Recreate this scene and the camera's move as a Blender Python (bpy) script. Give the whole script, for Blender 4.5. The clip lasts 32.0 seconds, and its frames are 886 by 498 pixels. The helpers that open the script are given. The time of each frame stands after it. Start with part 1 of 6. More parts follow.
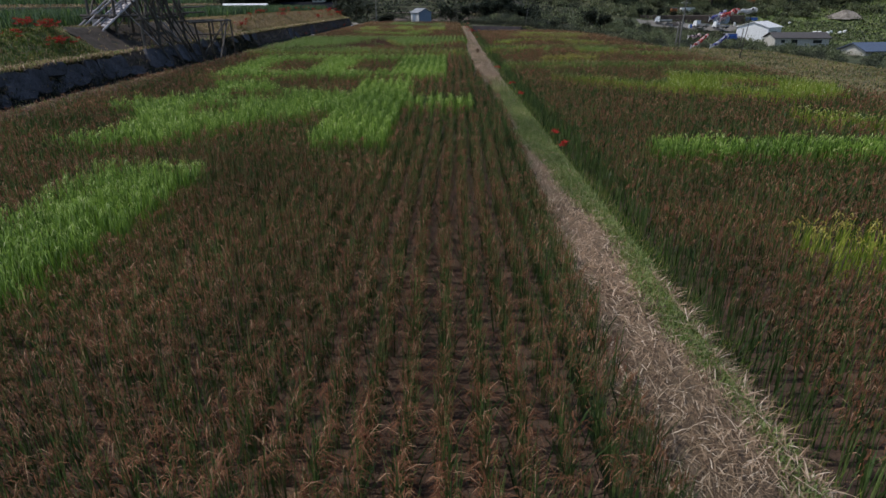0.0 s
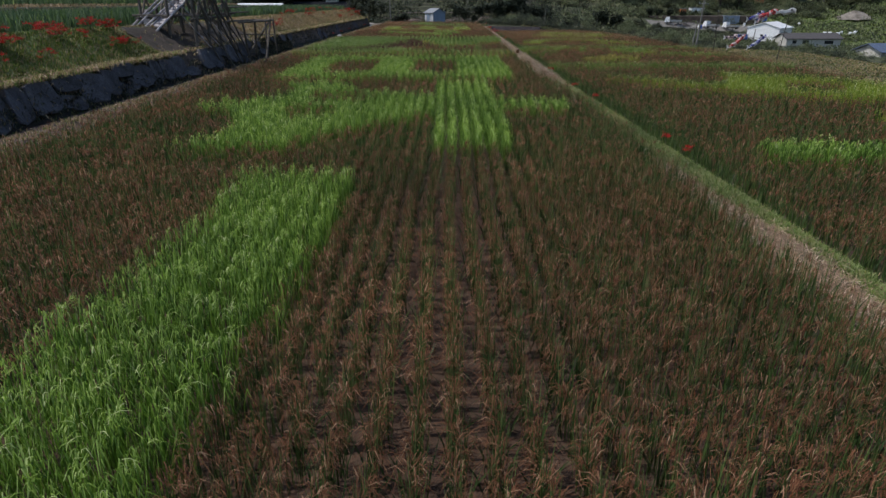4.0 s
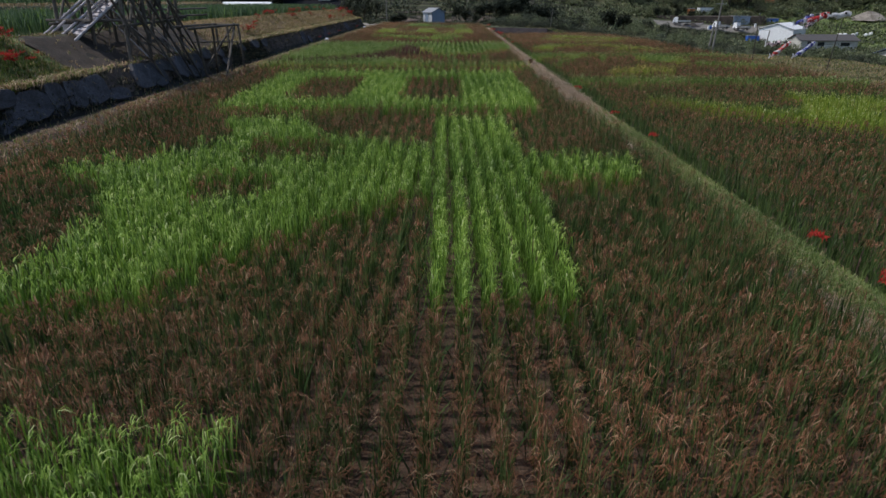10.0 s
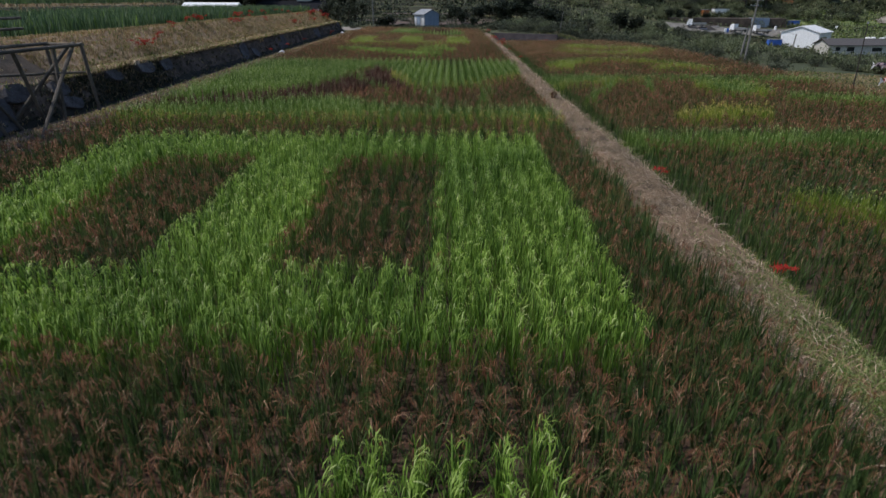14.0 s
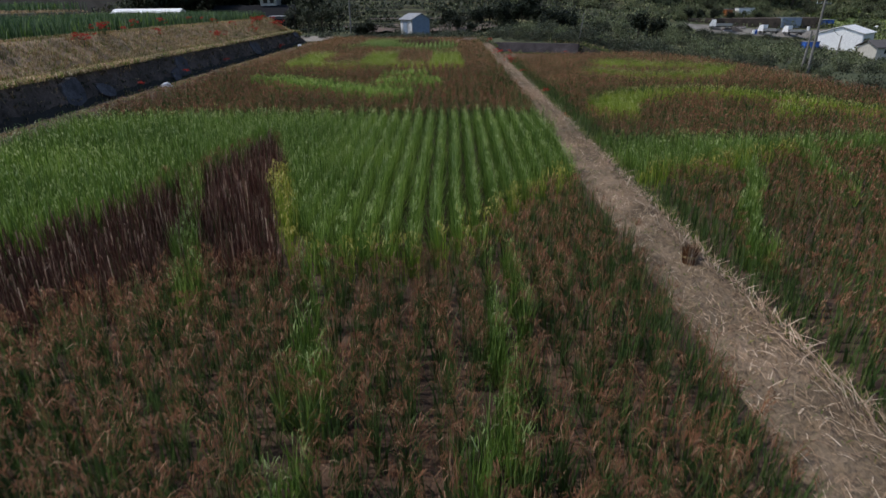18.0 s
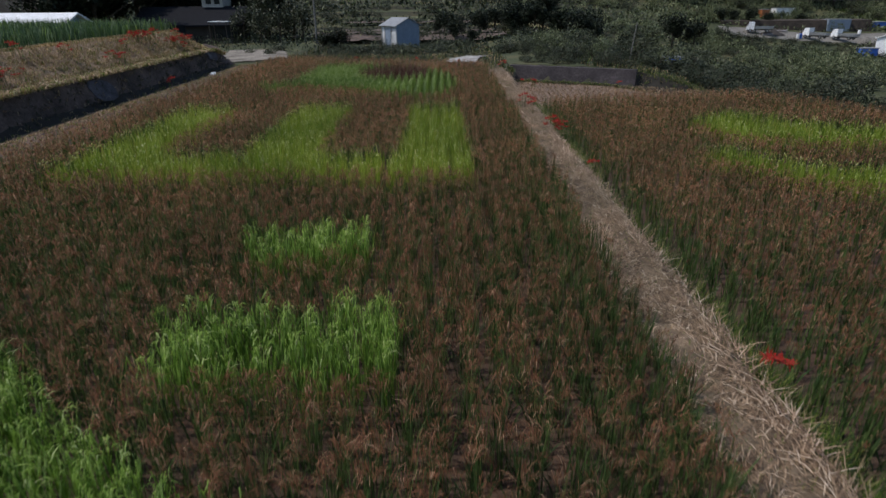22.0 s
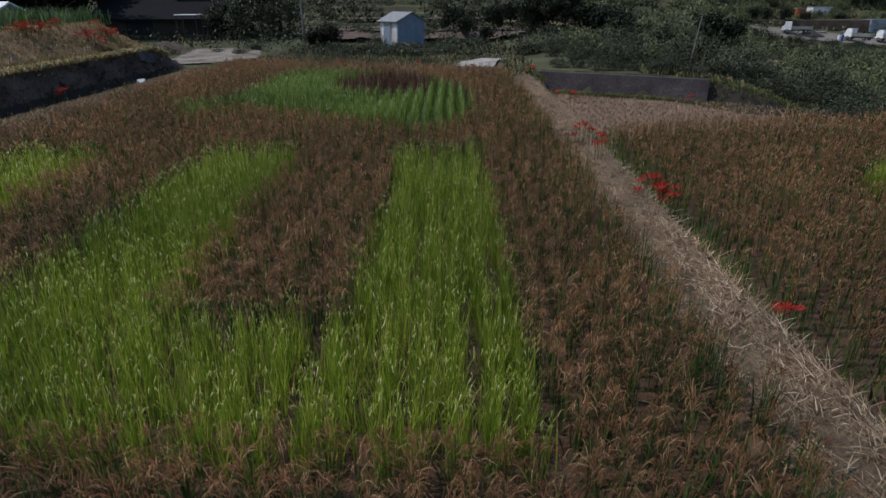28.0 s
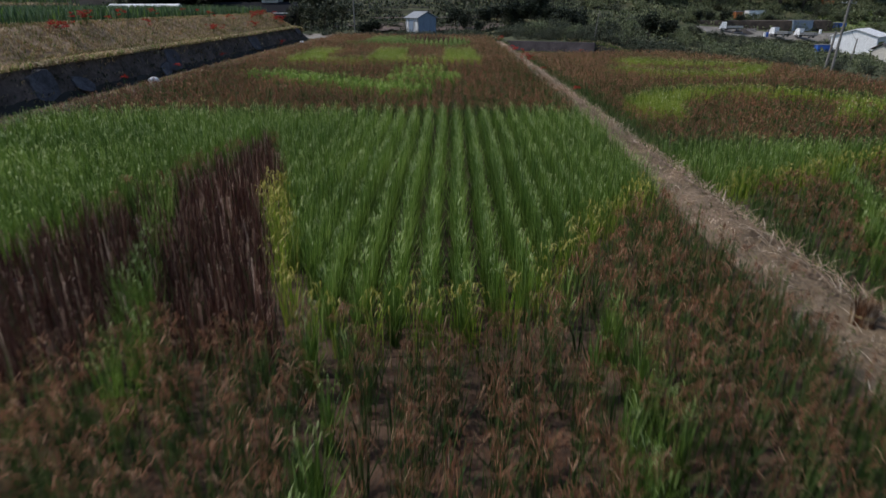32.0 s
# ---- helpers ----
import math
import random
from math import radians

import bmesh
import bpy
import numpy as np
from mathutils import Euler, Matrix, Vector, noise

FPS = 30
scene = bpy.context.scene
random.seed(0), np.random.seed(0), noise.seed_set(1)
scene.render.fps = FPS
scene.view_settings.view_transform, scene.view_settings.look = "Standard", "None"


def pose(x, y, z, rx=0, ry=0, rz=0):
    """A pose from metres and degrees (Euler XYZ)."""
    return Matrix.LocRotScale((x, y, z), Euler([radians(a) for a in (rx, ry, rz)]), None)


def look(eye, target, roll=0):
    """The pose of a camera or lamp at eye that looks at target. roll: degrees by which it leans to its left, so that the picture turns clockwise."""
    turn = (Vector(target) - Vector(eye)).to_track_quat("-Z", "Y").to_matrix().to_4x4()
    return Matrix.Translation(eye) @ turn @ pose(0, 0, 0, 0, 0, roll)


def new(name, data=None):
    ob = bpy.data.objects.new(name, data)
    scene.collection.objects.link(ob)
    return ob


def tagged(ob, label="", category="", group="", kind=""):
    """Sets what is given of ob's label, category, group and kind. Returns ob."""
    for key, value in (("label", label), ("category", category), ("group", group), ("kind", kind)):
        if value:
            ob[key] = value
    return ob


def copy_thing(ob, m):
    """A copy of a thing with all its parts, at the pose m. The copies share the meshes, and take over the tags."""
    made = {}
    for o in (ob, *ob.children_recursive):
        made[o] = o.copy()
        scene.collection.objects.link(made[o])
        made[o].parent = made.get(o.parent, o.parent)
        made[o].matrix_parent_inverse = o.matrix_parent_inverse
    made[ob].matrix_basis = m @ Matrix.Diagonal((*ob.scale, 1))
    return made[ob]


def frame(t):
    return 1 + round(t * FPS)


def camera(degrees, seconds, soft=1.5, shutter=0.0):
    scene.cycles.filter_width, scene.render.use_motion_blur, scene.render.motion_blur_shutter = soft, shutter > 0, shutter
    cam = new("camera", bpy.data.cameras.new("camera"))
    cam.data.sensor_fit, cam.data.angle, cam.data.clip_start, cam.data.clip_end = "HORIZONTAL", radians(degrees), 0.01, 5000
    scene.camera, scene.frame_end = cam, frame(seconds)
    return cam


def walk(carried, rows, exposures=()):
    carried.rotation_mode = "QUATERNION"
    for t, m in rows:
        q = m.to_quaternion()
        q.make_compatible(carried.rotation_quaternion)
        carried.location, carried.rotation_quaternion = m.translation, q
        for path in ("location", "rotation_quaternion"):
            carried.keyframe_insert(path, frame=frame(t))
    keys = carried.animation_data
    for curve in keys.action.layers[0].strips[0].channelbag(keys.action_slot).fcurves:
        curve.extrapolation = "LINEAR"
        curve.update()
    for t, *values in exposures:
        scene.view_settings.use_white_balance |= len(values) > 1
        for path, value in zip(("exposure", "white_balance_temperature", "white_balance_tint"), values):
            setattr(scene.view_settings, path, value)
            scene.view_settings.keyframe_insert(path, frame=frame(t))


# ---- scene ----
cam = camera(73.7, 32.0, shutter=0.12)
EXPOSURE, SUN, SKY = -0.13, 3.2, 0.148
PATH = [
    (0, (1.182, -0.352, 3.668), (1.157, 1.493, 2.896), -0.1),
    (0.5, (0.515, -0.259, 3.63), (0.492, 1.586, 2.858), -0.2),
    (1, (-0.143, -0.282, 3.635), (-0.167, 1.563, 2.864), -0.2),
    (1.5, (-0.821, -0.215, 3.62), (-0.845, 1.63, 2.849), -0.2),
    (2, (-1.094, -0.114, 3.583), (-1.118, 1.733, 2.814), -0.2),
    (2.5, (-1.168, -0.077, 3.581), (-1.19, 1.769, 2.813), -0.1),
    (3, (-1.309, -0.028, 3.615), (-1.33, 1.818, 2.846), -0.1),
    (3.5, (-1.558, 0.049, 3.664), (-1.579, 1.894, 2.893), 0.0),
    (4, (-1.751, 0.076, 3.679), (-1.772, 1.921, 2.907), 0.0),
    (4.5, (-1.861, 0.098, 3.691), (-1.88, 1.943, 2.919), 0.1),
    (6.5, (-2.069, 0.831, 3.692), (-2.087, 2.676, 2.918), 0.1),
    (7, (-2.098, 1.286, 3.683), (-2.116, 3.13, 2.908), 0.0),
    (7.5, (-2.079, 1.91, 3.69), (-2.096, 3.754, 2.916), 0.1),
    (8, (-2.032, 2.66, 3.712), (-2.05, 4.503, 2.936), 0.1),
    (8.5, (-1.981, 3.591, 3.746), (-2.0, 5.434, 2.97), 0.1),
    (9, (-1.949, 4.571, 3.785), (-1.966, 6.414, 3.009), 0.2),
    (9.5, (-1.917, 5.683, 3.809), (-1.934, 7.526, 3.032), 0.2),
    (10, (-1.887, 7.006, 3.828), (-1.903, 8.849, 3.051), 0.2),
    (10.5, (-1.847, 8.295, 3.918), (-1.861, 10.135, 3.135), 0.2),
    (11, (-1.776, 9.781, 4.022), (-1.79, 11.62, 3.235), 0.1),
    (11.5, (-1.647, 11.231, 3.892), (-1.665, 13.074, 3.117), -0.1),
    (12, (-1.499, 12.756, 3.873), (-1.517, 14.6, 3.097), -0.0),
    (12.5, (-1.466, 14.381, 3.989), (-1.482, 16.223, 3.21), 0.1),
    (13, (-1.435, 16.265, 4.021), (-1.448, 18.106, 3.24), 0.2),
    (13.5, (-1.354, 18.034, 3.98), (-1.368, 19.876, 3.203), 0.2),
    (14, (-1.235, 20.063, 3.981), (-1.246, 21.905, 3.203), 0.3),
    (14.5, (-1.117, 21.996, 4.002), (-1.125, 23.837, 3.221), 0.4),
    (16.5, (-0.574, 30.364, 3.754), (-0.59, 32.211, 2.987), -0.4),
    (17, (-0.529, 32.417, 3.766), (-0.544, 34.264, 2.999), -0.5),
    (17.5, (-0.463, 34.75, 3.803), (-0.479, 36.596, 3.034), -0.4),
    (18, (-0.405, 37.007, 3.812), (-0.421, 38.853, 3.042), -0.5),
    (18.5, (-0.332, 39.505, 3.819), (-0.348, 41.35, 3.048), -0.5),
    (19, (-0.233, 41.828, 3.797), (-0.249, 43.675, 3.03), -0.5),
    (19.5, (-0.118, 44.329, 3.872), (-0.135, 46.175, 3.104), -0.6),
    (20, (-0.027, 46.663, 3.956), (-0.045, 48.508, 3.185), -0.6),
    (20.5, (-0.059, 49.016, 4.123), (-0.072, 50.859, 3.347), -0.6),
    (21, (-0.072, 51.35, 4.222), (-0.081, 53.192, 3.442), -0.5),
    (21.5, (-0.104, 53.992, 4.298), (-0.11, 55.833, 3.517), -0.5),
    (22, (-0.115, 56.633, 4.302), (-0.122, 58.474, 3.522), -0.4),
    (22.5, (-0.131, 59.599, 4.322), (-0.137, 61.44, 3.541), -0.4),
    (23, (-0.153, 62.373, 4.347), (-0.158, 64.214, 3.566), -0.2),
    (23.5, (-0.162, 64.762, 4.386), (-0.164, 66.602, 3.602), -0.1),
    (24, (-0.183, 66.091, 4.284), (-0.183, 67.932, 3.503), -0.2),
    (24.5, (-0.198, 66.755, 4.159), (-0.197, 68.596, 3.378), -0.2),
    (26.5, (-0.155, 67.203, 3.78), (-0.175, 69.043, 2.997), -0.1),
    (27, (-0.161, 67.065, 3.727), (-0.183, 68.905, 2.944), 0.0),
    (27.5, (-0.174, 66.707, 3.702), (-0.2, 68.547, 2.918), 0.0),
    (28, (-0.2, 66.027, 3.689), (-0.226, 67.867, 2.906), 0.0),
    (28.5, (-0.263, 64.664, 3.687), (-0.288, 66.504, 2.903), 0.1),
    (29, (-0.312, 62.818, 3.676), (-0.34, 64.659, 2.894), 0.1),
    (29.5, (-0.375, 60.212, 3.661), (-0.401, 62.053, 2.881), 0.1),
    (30, (-0.597, 56.667, 3.786), (-0.611, 58.507, 3.002), 0.0),
    (31, (-0.596, 48.651, 3.444), (-0.641, 50.497, 2.677), -0.1),
    (32, (-1.085, 39.668, 3.263), (-1.102, 41.517, 2.5), -0.1),
]
walk(cam, [(t, look(eye, target, roll)) for t, eye, target, roll in PATH], exposures=[(0.0, EXPOSURE - 0.1), (2.0, EXPOSURE), (21.0, EXPOSURE), (23.0, EXPOSURE - 0.2), (27.0, EXPOSURE - 0.26), (30.0, EXPOSURE - 0.2), (32.0, EXPOSURE - 0.08)])

# ---- light ----
SUN_FROM = Vector((-0.58, -0.04, 0.81)).normalized()
world = bpy.data.worlds.new("sky")
scene.world = world
world.use_nodes = True
wn = world.node_tree.nodes
sky = wn.new("ShaderNodeTexSky")
sky.sky_type, sky.sun_disc = "NISHITA", False
sky.sun_elevation = math.asin(SUN_FROM.z)
sky.sun_rotation = math.atan2(SUN_FROM.x, SUN_FROM.y)
world.node_tree.links.new(sky.outputs[0], wn["Background"].inputs[0])
wn["Background"].inputs[1].default_value = SKY
sun = new("sun", bpy.data.lights.new("sun", "SUN"))
sun.data.energy, sun.data.angle, sun.data.color = SUN, radians(0.6), (1.0, 0.95, 0.88)
sun.matrix_world = look(SUN_FROM * 50, (0, 0, 0))


# ---- materials ----
def shader(name):
    m = bpy.data.materials.new(name)
    m.use_nodes = True
    return m, m.node_tree.nodes, m.node_tree.links, m.node_tree.nodes["Principled BSDF"]


def ramp(nodes, stops):
    r = nodes.new("ShaderNodeValToRGB")
    while len(r.color_ramp.elements) < len(stops):
        r.color_ramp.elements.new(0.5)
    for e, (p, c) in zip(r.color_ramp.elements, stops):
        e.position, e.color = p, (*c, 1)
    return r


def surface(name, low, high, scale=4.0, fine=40.0, rough=0.8, bump=0.3, metal=0.0, third=None, jitter=0.0, stretch=(1, 1, 1)):
    """A matt surface: large patches between two colours, fine grain over them, and relief."""
    m, nodes, links, bsdf = shader(name)
    co = nodes.new("ShaderNodeTexCoord")
    mp = nodes.new("ShaderNodeMapping")
    mp.inputs["Scale"].default_value = stretch
    links.new(co.outputs["Object"], mp.inputs[0])
    big, small = nodes.new("ShaderNodeTexNoise"), nodes.new("ShaderNodeTexNoise")
    for n, s, d in ((big, scale, 5), (small, fine, 4)):
        n.inputs["Scale"].default_value, n.inputs["Detail"].default_value, n.inputs["Roughness"].default_value = s, d, 0.65
        links.new(mp.outputs[0], n.inputs["Vector"])
    mid = third or tuple((a + b) / 2 for a, b in zip(low, high))
    r = ramp(nodes, [(0.32, low), (0.5, mid), (0.68, high)])
    links.new(big.outputs[0], r.inputs[0])
    r2 = ramp(nodes, [(0.3, (0.55, 0.55, 0.55)), (0.7, (1.3, 1.3, 1.3))])
    links.new(small.outputs[0], r2.inputs[0])
    mix = nodes.new("ShaderNodeMix")
    mix.data_type, mix.blend_type = "RGBA", "MULTIPLY"
    mix.inputs[0].default_value = 1.0
    links.new(r.outputs[0], mix.inputs[6])
    links.new(r2.outputs[0], mix.inputs[7])
    out = mix.outputs[2]
    if jitter:
        info = nodes.new("ShaderNodeObjectInfo")
        hsv = nodes.new("ShaderNodeHueSaturation")
        mr = nodes.new("ShaderNodeMapRange")
        mr.inputs["To Min"].default_value, mr.inputs["To Max"].default_value = 1 - jitter, 1 + jitter
        links.new(info.outputs["Random"], mr.inputs[0])
        links.new(mr.outputs[0], hsv.inputs["Value"])
        links.new(out, hsv.inputs["Color"])
        out = hsv.outputs[0]
    links.new(out, bsdf.inputs["Base Color"])
    bsdf.inputs["Roughness"].default_value, bsdf.inputs["Metallic"].default_value = rough, metal
    b = nodes.new("ShaderNodeBump")
    b.inputs["Strength"].default_value, b.inputs["Distance"].default_value = bump, 0.05
    links.new(small.outputs[0], b.inputs["Height"])
    links.new(b.outputs[0], bsdf.inputs["Normal"])
    return m


def steep_earth(m, colour):
    """Steep faces of a ground material show bare earth and stones."""
    nodes, links = m.node_tree.nodes, m.node_tree.links
    bsdf = nodes["Principled BSDF"]
    was = bsdf.inputs["Base Color"].links[0].from_socket
    geo, sep = nodes.new("ShaderNodeNewGeometry"), nodes.new("ShaderNodeSeparateXYZ")
    links.new(geo.outputs["Normal"], sep.inputs[0])
    r = ramp(nodes, [(0.90, (1, 1, 1)), (0.975, (0, 0, 0))])
    links.new(sep.outputs["Z"], r.inputs[0])
    mix = nodes.new("ShaderNodeMix")
    mix.data_type = "RGBA"
    links.new(r.outputs[0], mix.inputs[0])
    links.new(was, mix.inputs[6])
    mix.inputs[7].default_value = (*colour, 1)
    links.new(mix.outputs[2], bsdf.inputs["Base Color"])


def foliage(name, stops, rough=0.45, through_light=0.35, patch=None, gloss=0.45):
    """Leaves and blades: each one has its own tone, and some light passes through it; patch drifts the tone over metres."""
    m, nodes, links, bsdf = shader(name)
    geo = nodes.new("ShaderNodeNewGeometry")
    r = ramp(nodes, stops)
    links.new(geo.outputs["Random Per Island"], r.inputs[0])
    co, n = nodes.new("ShaderNodeTexCoord"), nodes.new("ShaderNodeTexNoise")
    n.inputs["Scale"].default_value, n.inputs["Detail"].default_value = patch or 0.45, 3
    links.new(co.outputs["Object"], n.inputs["Vector"])
    r2 = ramp(nodes, [(0.3, (0.66, 0.70, 0.66)), (0.7, (1.3, 1.22, 1.15))])
    links.new(n.outputs[0], r2.inputs[0])
    mix = nodes.new("ShaderNodeMix")
    mix.data_type, mix.blend_type = "RGBA", "MULTIPLY"
    mix.inputs[0].default_value = 1.0
    links.new(r.outputs[0], mix.inputs[6])
    links.new(r2.outputs[0], mix.inputs[7])
    links.new(mix.outputs[2], bsdf.inputs["Base Color"])
    bsdf.inputs["Roughness"].default_value = rough
    bsdf.inputs["Specular IOR Level"].default_value = gloss
    tr = nodes.new("ShaderNodeBsdfTranslucent")
    links.new(mix.outputs[2], tr.inputs[0])
    ms = nodes.new("ShaderNodeMixShader")
    ms.inputs[0].default_value = through_light
    links.new(bsdf.outputs[0], ms.inputs[1])
    links.new(tr.outputs[0], ms.inputs[2])
    links.new(ms.outputs[0], nodes["Material Output"].inputs[0])
    return m


def plain(name, colour, rough=0.5, metal=0.0, bump=0.15):
    return surface(name, tuple(c * 0.85 for c in colour), tuple(min(1, c * 1.12) for c in colour), 2.5, 60, rough, bump, metal)


M_GROUND = surface("weedy_ground", (0.03, 0.040, 0.014), (0.12, 0.105, 0.05), 0.16, 5, 0.95, 0.8, third=(0.055, 0.066, 0.024))
steep_earth(M_GROUND, (0.025, 0.022, 0.017))
M_MUD = surface("paddy_mud", (0.045, 0.026, 0.017), (0.115, 0.068, 0.044), 1.6, 30, 0.9, 0.6)
M_STUBBLE = surface("stubble_soil", (0.115, 0.075, 0.052), (0.26, 0.175, 0.125), 1.2, 18, 0.9, 0.8)
M_PATH = surface("trodden_straw", (0.070, 0.048, 0.032), (0.31, 0.225, 0.155), 0.9, 26, 0.95, 0.9, third=(0.18, 0.132, 0.085))
M_TAN = surface("dry_grass_field", (0.10, 0.095, 0.04), (0.19, 0.155, 0.075), 0.3, 8, 0.95, 0.6)
M_MEADOW = surface("meadow_green", (0.07, 0.11, 0.030), (0.20, 0.24, 0.085), 0.25, 4, 0.95, 0.8)
M_CONC = surface("old_concrete", (0.12, 0.11, 0.10), (0.25, 0.235, 0.21), 0.5, 14, 0.85, 0.3)
M_LANE = surface("pale_lane", (0.24, 0.22, 0.21), (0.46, 0.44, 0.42), 0.7, 12, 0.9, 0.5)
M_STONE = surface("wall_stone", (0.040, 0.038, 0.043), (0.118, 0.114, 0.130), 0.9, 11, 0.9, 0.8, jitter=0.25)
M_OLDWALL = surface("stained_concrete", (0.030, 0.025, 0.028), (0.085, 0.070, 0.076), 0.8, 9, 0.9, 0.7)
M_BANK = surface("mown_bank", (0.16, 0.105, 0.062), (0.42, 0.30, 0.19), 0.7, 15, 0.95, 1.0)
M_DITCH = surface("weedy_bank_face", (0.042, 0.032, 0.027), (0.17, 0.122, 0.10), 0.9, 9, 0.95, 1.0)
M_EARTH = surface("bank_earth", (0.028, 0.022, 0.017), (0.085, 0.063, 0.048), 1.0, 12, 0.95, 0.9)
M_STRAW = foliage("dry_straw", [(0.0, (0.070, 0.045, 0.032)), (0.45, (0.25, 0.168, 0.110)), (0.8, (0.45, 0.33, 0.23)), (1.0, (0.76, 0.64, 0.52))], 0.7, 0.15, gloss=0.3)
M_LEAF = foliage("rice_leaf", [(0.0, (0.022, 0.045, 0.014)), (0.6, (0.046, 0.088, 0.028)), (1.0, (0.095, 0.15, 0.052))], gloss=0.25)
M_REDLEAF = foliage("olive_rice_leaf", [(0.0, (0.038, 0.070, 0.020)), (0.6, (0.084, 0.142, 0.042)), (1.0, (0.17, 0.235, 0.085))], gloss=0.25)
M_TERRACE = foliage("blue_green_rice", [(0.0, (0.03, 0.065, 0.026)), (0.6, (0.075, 0.135, 0.055)), (1.0, (0.19, 0.26, 0.14))], gloss=0.4)
M_RED = foliage("red_rice_ear", [(0.0, (0.080, 0.035, 0.018)), (0.5, (0.150, 0.067, 0.036)), (0.85, (0.230, 0.115, 0.066)), (1.0, (0.43, 0.29, 0.20))], 0.65, 0.25, gloss=0.15)
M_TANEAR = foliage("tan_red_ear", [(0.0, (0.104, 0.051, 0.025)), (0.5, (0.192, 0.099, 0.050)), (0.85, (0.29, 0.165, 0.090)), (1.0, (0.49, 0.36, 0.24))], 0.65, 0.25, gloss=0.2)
M_LIME = foliage("light_green_leaf", [(0.0, (0.050, 0.115, 0.017)), (0.6, (0.138, 0.250, 0.036)), (1.0, (0.23, 0.37, 0.09))], 0.5, 0.42, gloss=0.2)
M_LIMETIP = foliage("light_green_ear", [(0.0, (0.16, 0.28, 0.038)), (0.55, (0.26, 0.41, 0.075)), (0.85, (0.38, 0.52, 0.15)), (1.0, (0.58, 0.66, 0.34))], 0.42, 0.4, gloss=0.25)
M_LIME2 = foliage("yellow_green_leaf", [(0.0, (0.10, 0.175, 0.018)), (0.6, (0.250, 0.355, 0.042)), (0.9, (0.38, 0.45, 0.085)), (1.0, (0.40, 0.31, 0.11))], 0.45, 0.45, gloss=0.3)
M_LIMETIP2 = foliage("yellow_green_ear", [(0.0, (0.20, 0.29, 0.042)), (0.6, (0.33, 0.42, 0.09)), (0.85, (0.50, 0.55, 0.22)), (1.0, (0.68, 0.68, 0.44))], 0.45, 0.4, gloss=0.3)
M_DEEP = foliage("deep_green_leaf", [(0.0, (0.055, 0.105, 0.017)), (0.5, (0.138, 0.236, 0.042)), (0.85, (0.22, 0.335, 0.080)), (1.0, (0.34, 0.45, 0.16))], 0.45, 0.42, gloss=0.4)
M_PURPLE = foliage("purple_leaf", [(0.0, (0.050, 0.023, 0.020)), (0.6, (0.100, 0.047, 0.038)), (1.0, (0.18, 0.105, 0.085))], 0.65, 0.2, gloss=0.08)
M_DEEPTIP = foliage("deep_green_tip", [(0.0, (0.19, 0.29, 0.065)), (0.6, (0.32, 0.43, 0.15)), (1.0, (0.50, 0.58, 0.30))], 0.5, 0.42, gloss=0.4)
M_PURPLETIP = foliage("faded_purple_tip", [(0.0, (0.075, 0.055, 0.030)), (0.5, (0.14, 0.078, 0.060)), (0.85, (0.20, 0.125, 0.10)), (1.0, (0.34, 0.26, 0.22))], 0.55, 0.2, gloss=0.2)
M_YELLOW = foliage("yellow_ear", [(0.0, (0.18, 0.18, 0.025)), (0.6, (0.36, 0.33, 0.06)), (1.0, (0.52, 0.48, 0.16))], 0.5, 0.4)
M_GRASS = foliage("verge_grass", [(0.0, (0.05, 0.10, 0.014)), (0.6, (0.12, 0.20, 0.03)), (1.0, (0.30, 0.31, 0.10))], 0.6, 0.4, gloss=0.2)
M_PATHGRASS = foliage("trodden_grass", [(0.0, (0.10, 0.15, 0.045)), (0.6, (0.205, 0.28, 0.095)), (1.0, (0.36, 0.42, 0.20))], 0.6, 0.35, gloss=0.2)
M_DRY = foliage("dry_grass", [(0.0, (0.18, 0.12, 0.06)), (0.6, (0.36, 0.26, 0.14)), (1.0, (0.56, 0.45, 0.28))], 0.7, 0.25)
M_LILY = foliage("lily_red", [(0.0, (0.20, 0.014, 0.012)), (1.0, (0.44, 0.036, 0.026))], 0.5, 0.3, gloss=0.2)
M_STEM = foliage("lily_stem", [(0.0, (0.05, 0.10, 0.02)), (1.0, (0.10, 0.16, 0.04))])
M_BUSH = foliage("shrub_leaf", [(0.0, (0.022, 0.030, 0.017)), (0.6, (0.045, 0.058, 0.032)), (1.0, (0.13, 0.145, 0.10))], 0.55, 0.25, gloss=0.3)
M_BUSH2 = foliage("bright_shrub_leaf", [(0.0, (0.062, 0.080, 0.042)), (0.6, (0.132, 0.160, 0.082)), (1.0, (0.30, 0.33, 0.21))], 0.6, 0.35, gloss=0.25)
M_DARK = foliage("evergreen_leaf", [(0.0, (0.009, 0.014, 0.009)), (0.7, (0.020, 0.030, 0.018)), (1.0, (0.045, 0.058, 0.036))], 0.6, 0.15, gloss=0.2)
M_BARK = surface("bark", (0.04, 0.03, 0.022), (0.11, 0.085, 0.06), 3, 30, 0.9, 0.8, stretch=(1, 1, 0.3))
M_LOG = surface("weathered_log", (0.06, 0.05, 0.042), (0.17, 0.145, 0.12), 2, 30, 0.85, 0.6, jitter=0.3, stretch=(1, 1, 0.25))
M_PLANK = surface("bleached_plank", (0.34, 0.31, 0.33), (0.58, 0.54, 0.56), 2, 30, 0.8, 0.4, jitter=0.15)
M_POLE = surface("pole_concrete", (0.12, 0.115, 0.11), (0.22, 0.21, 0.195), 1.5, 30, 0.8, 0.2)
M_WHITE = plain("white_sheet_metal", (0.86, 0.87, 0.89), 0.45)
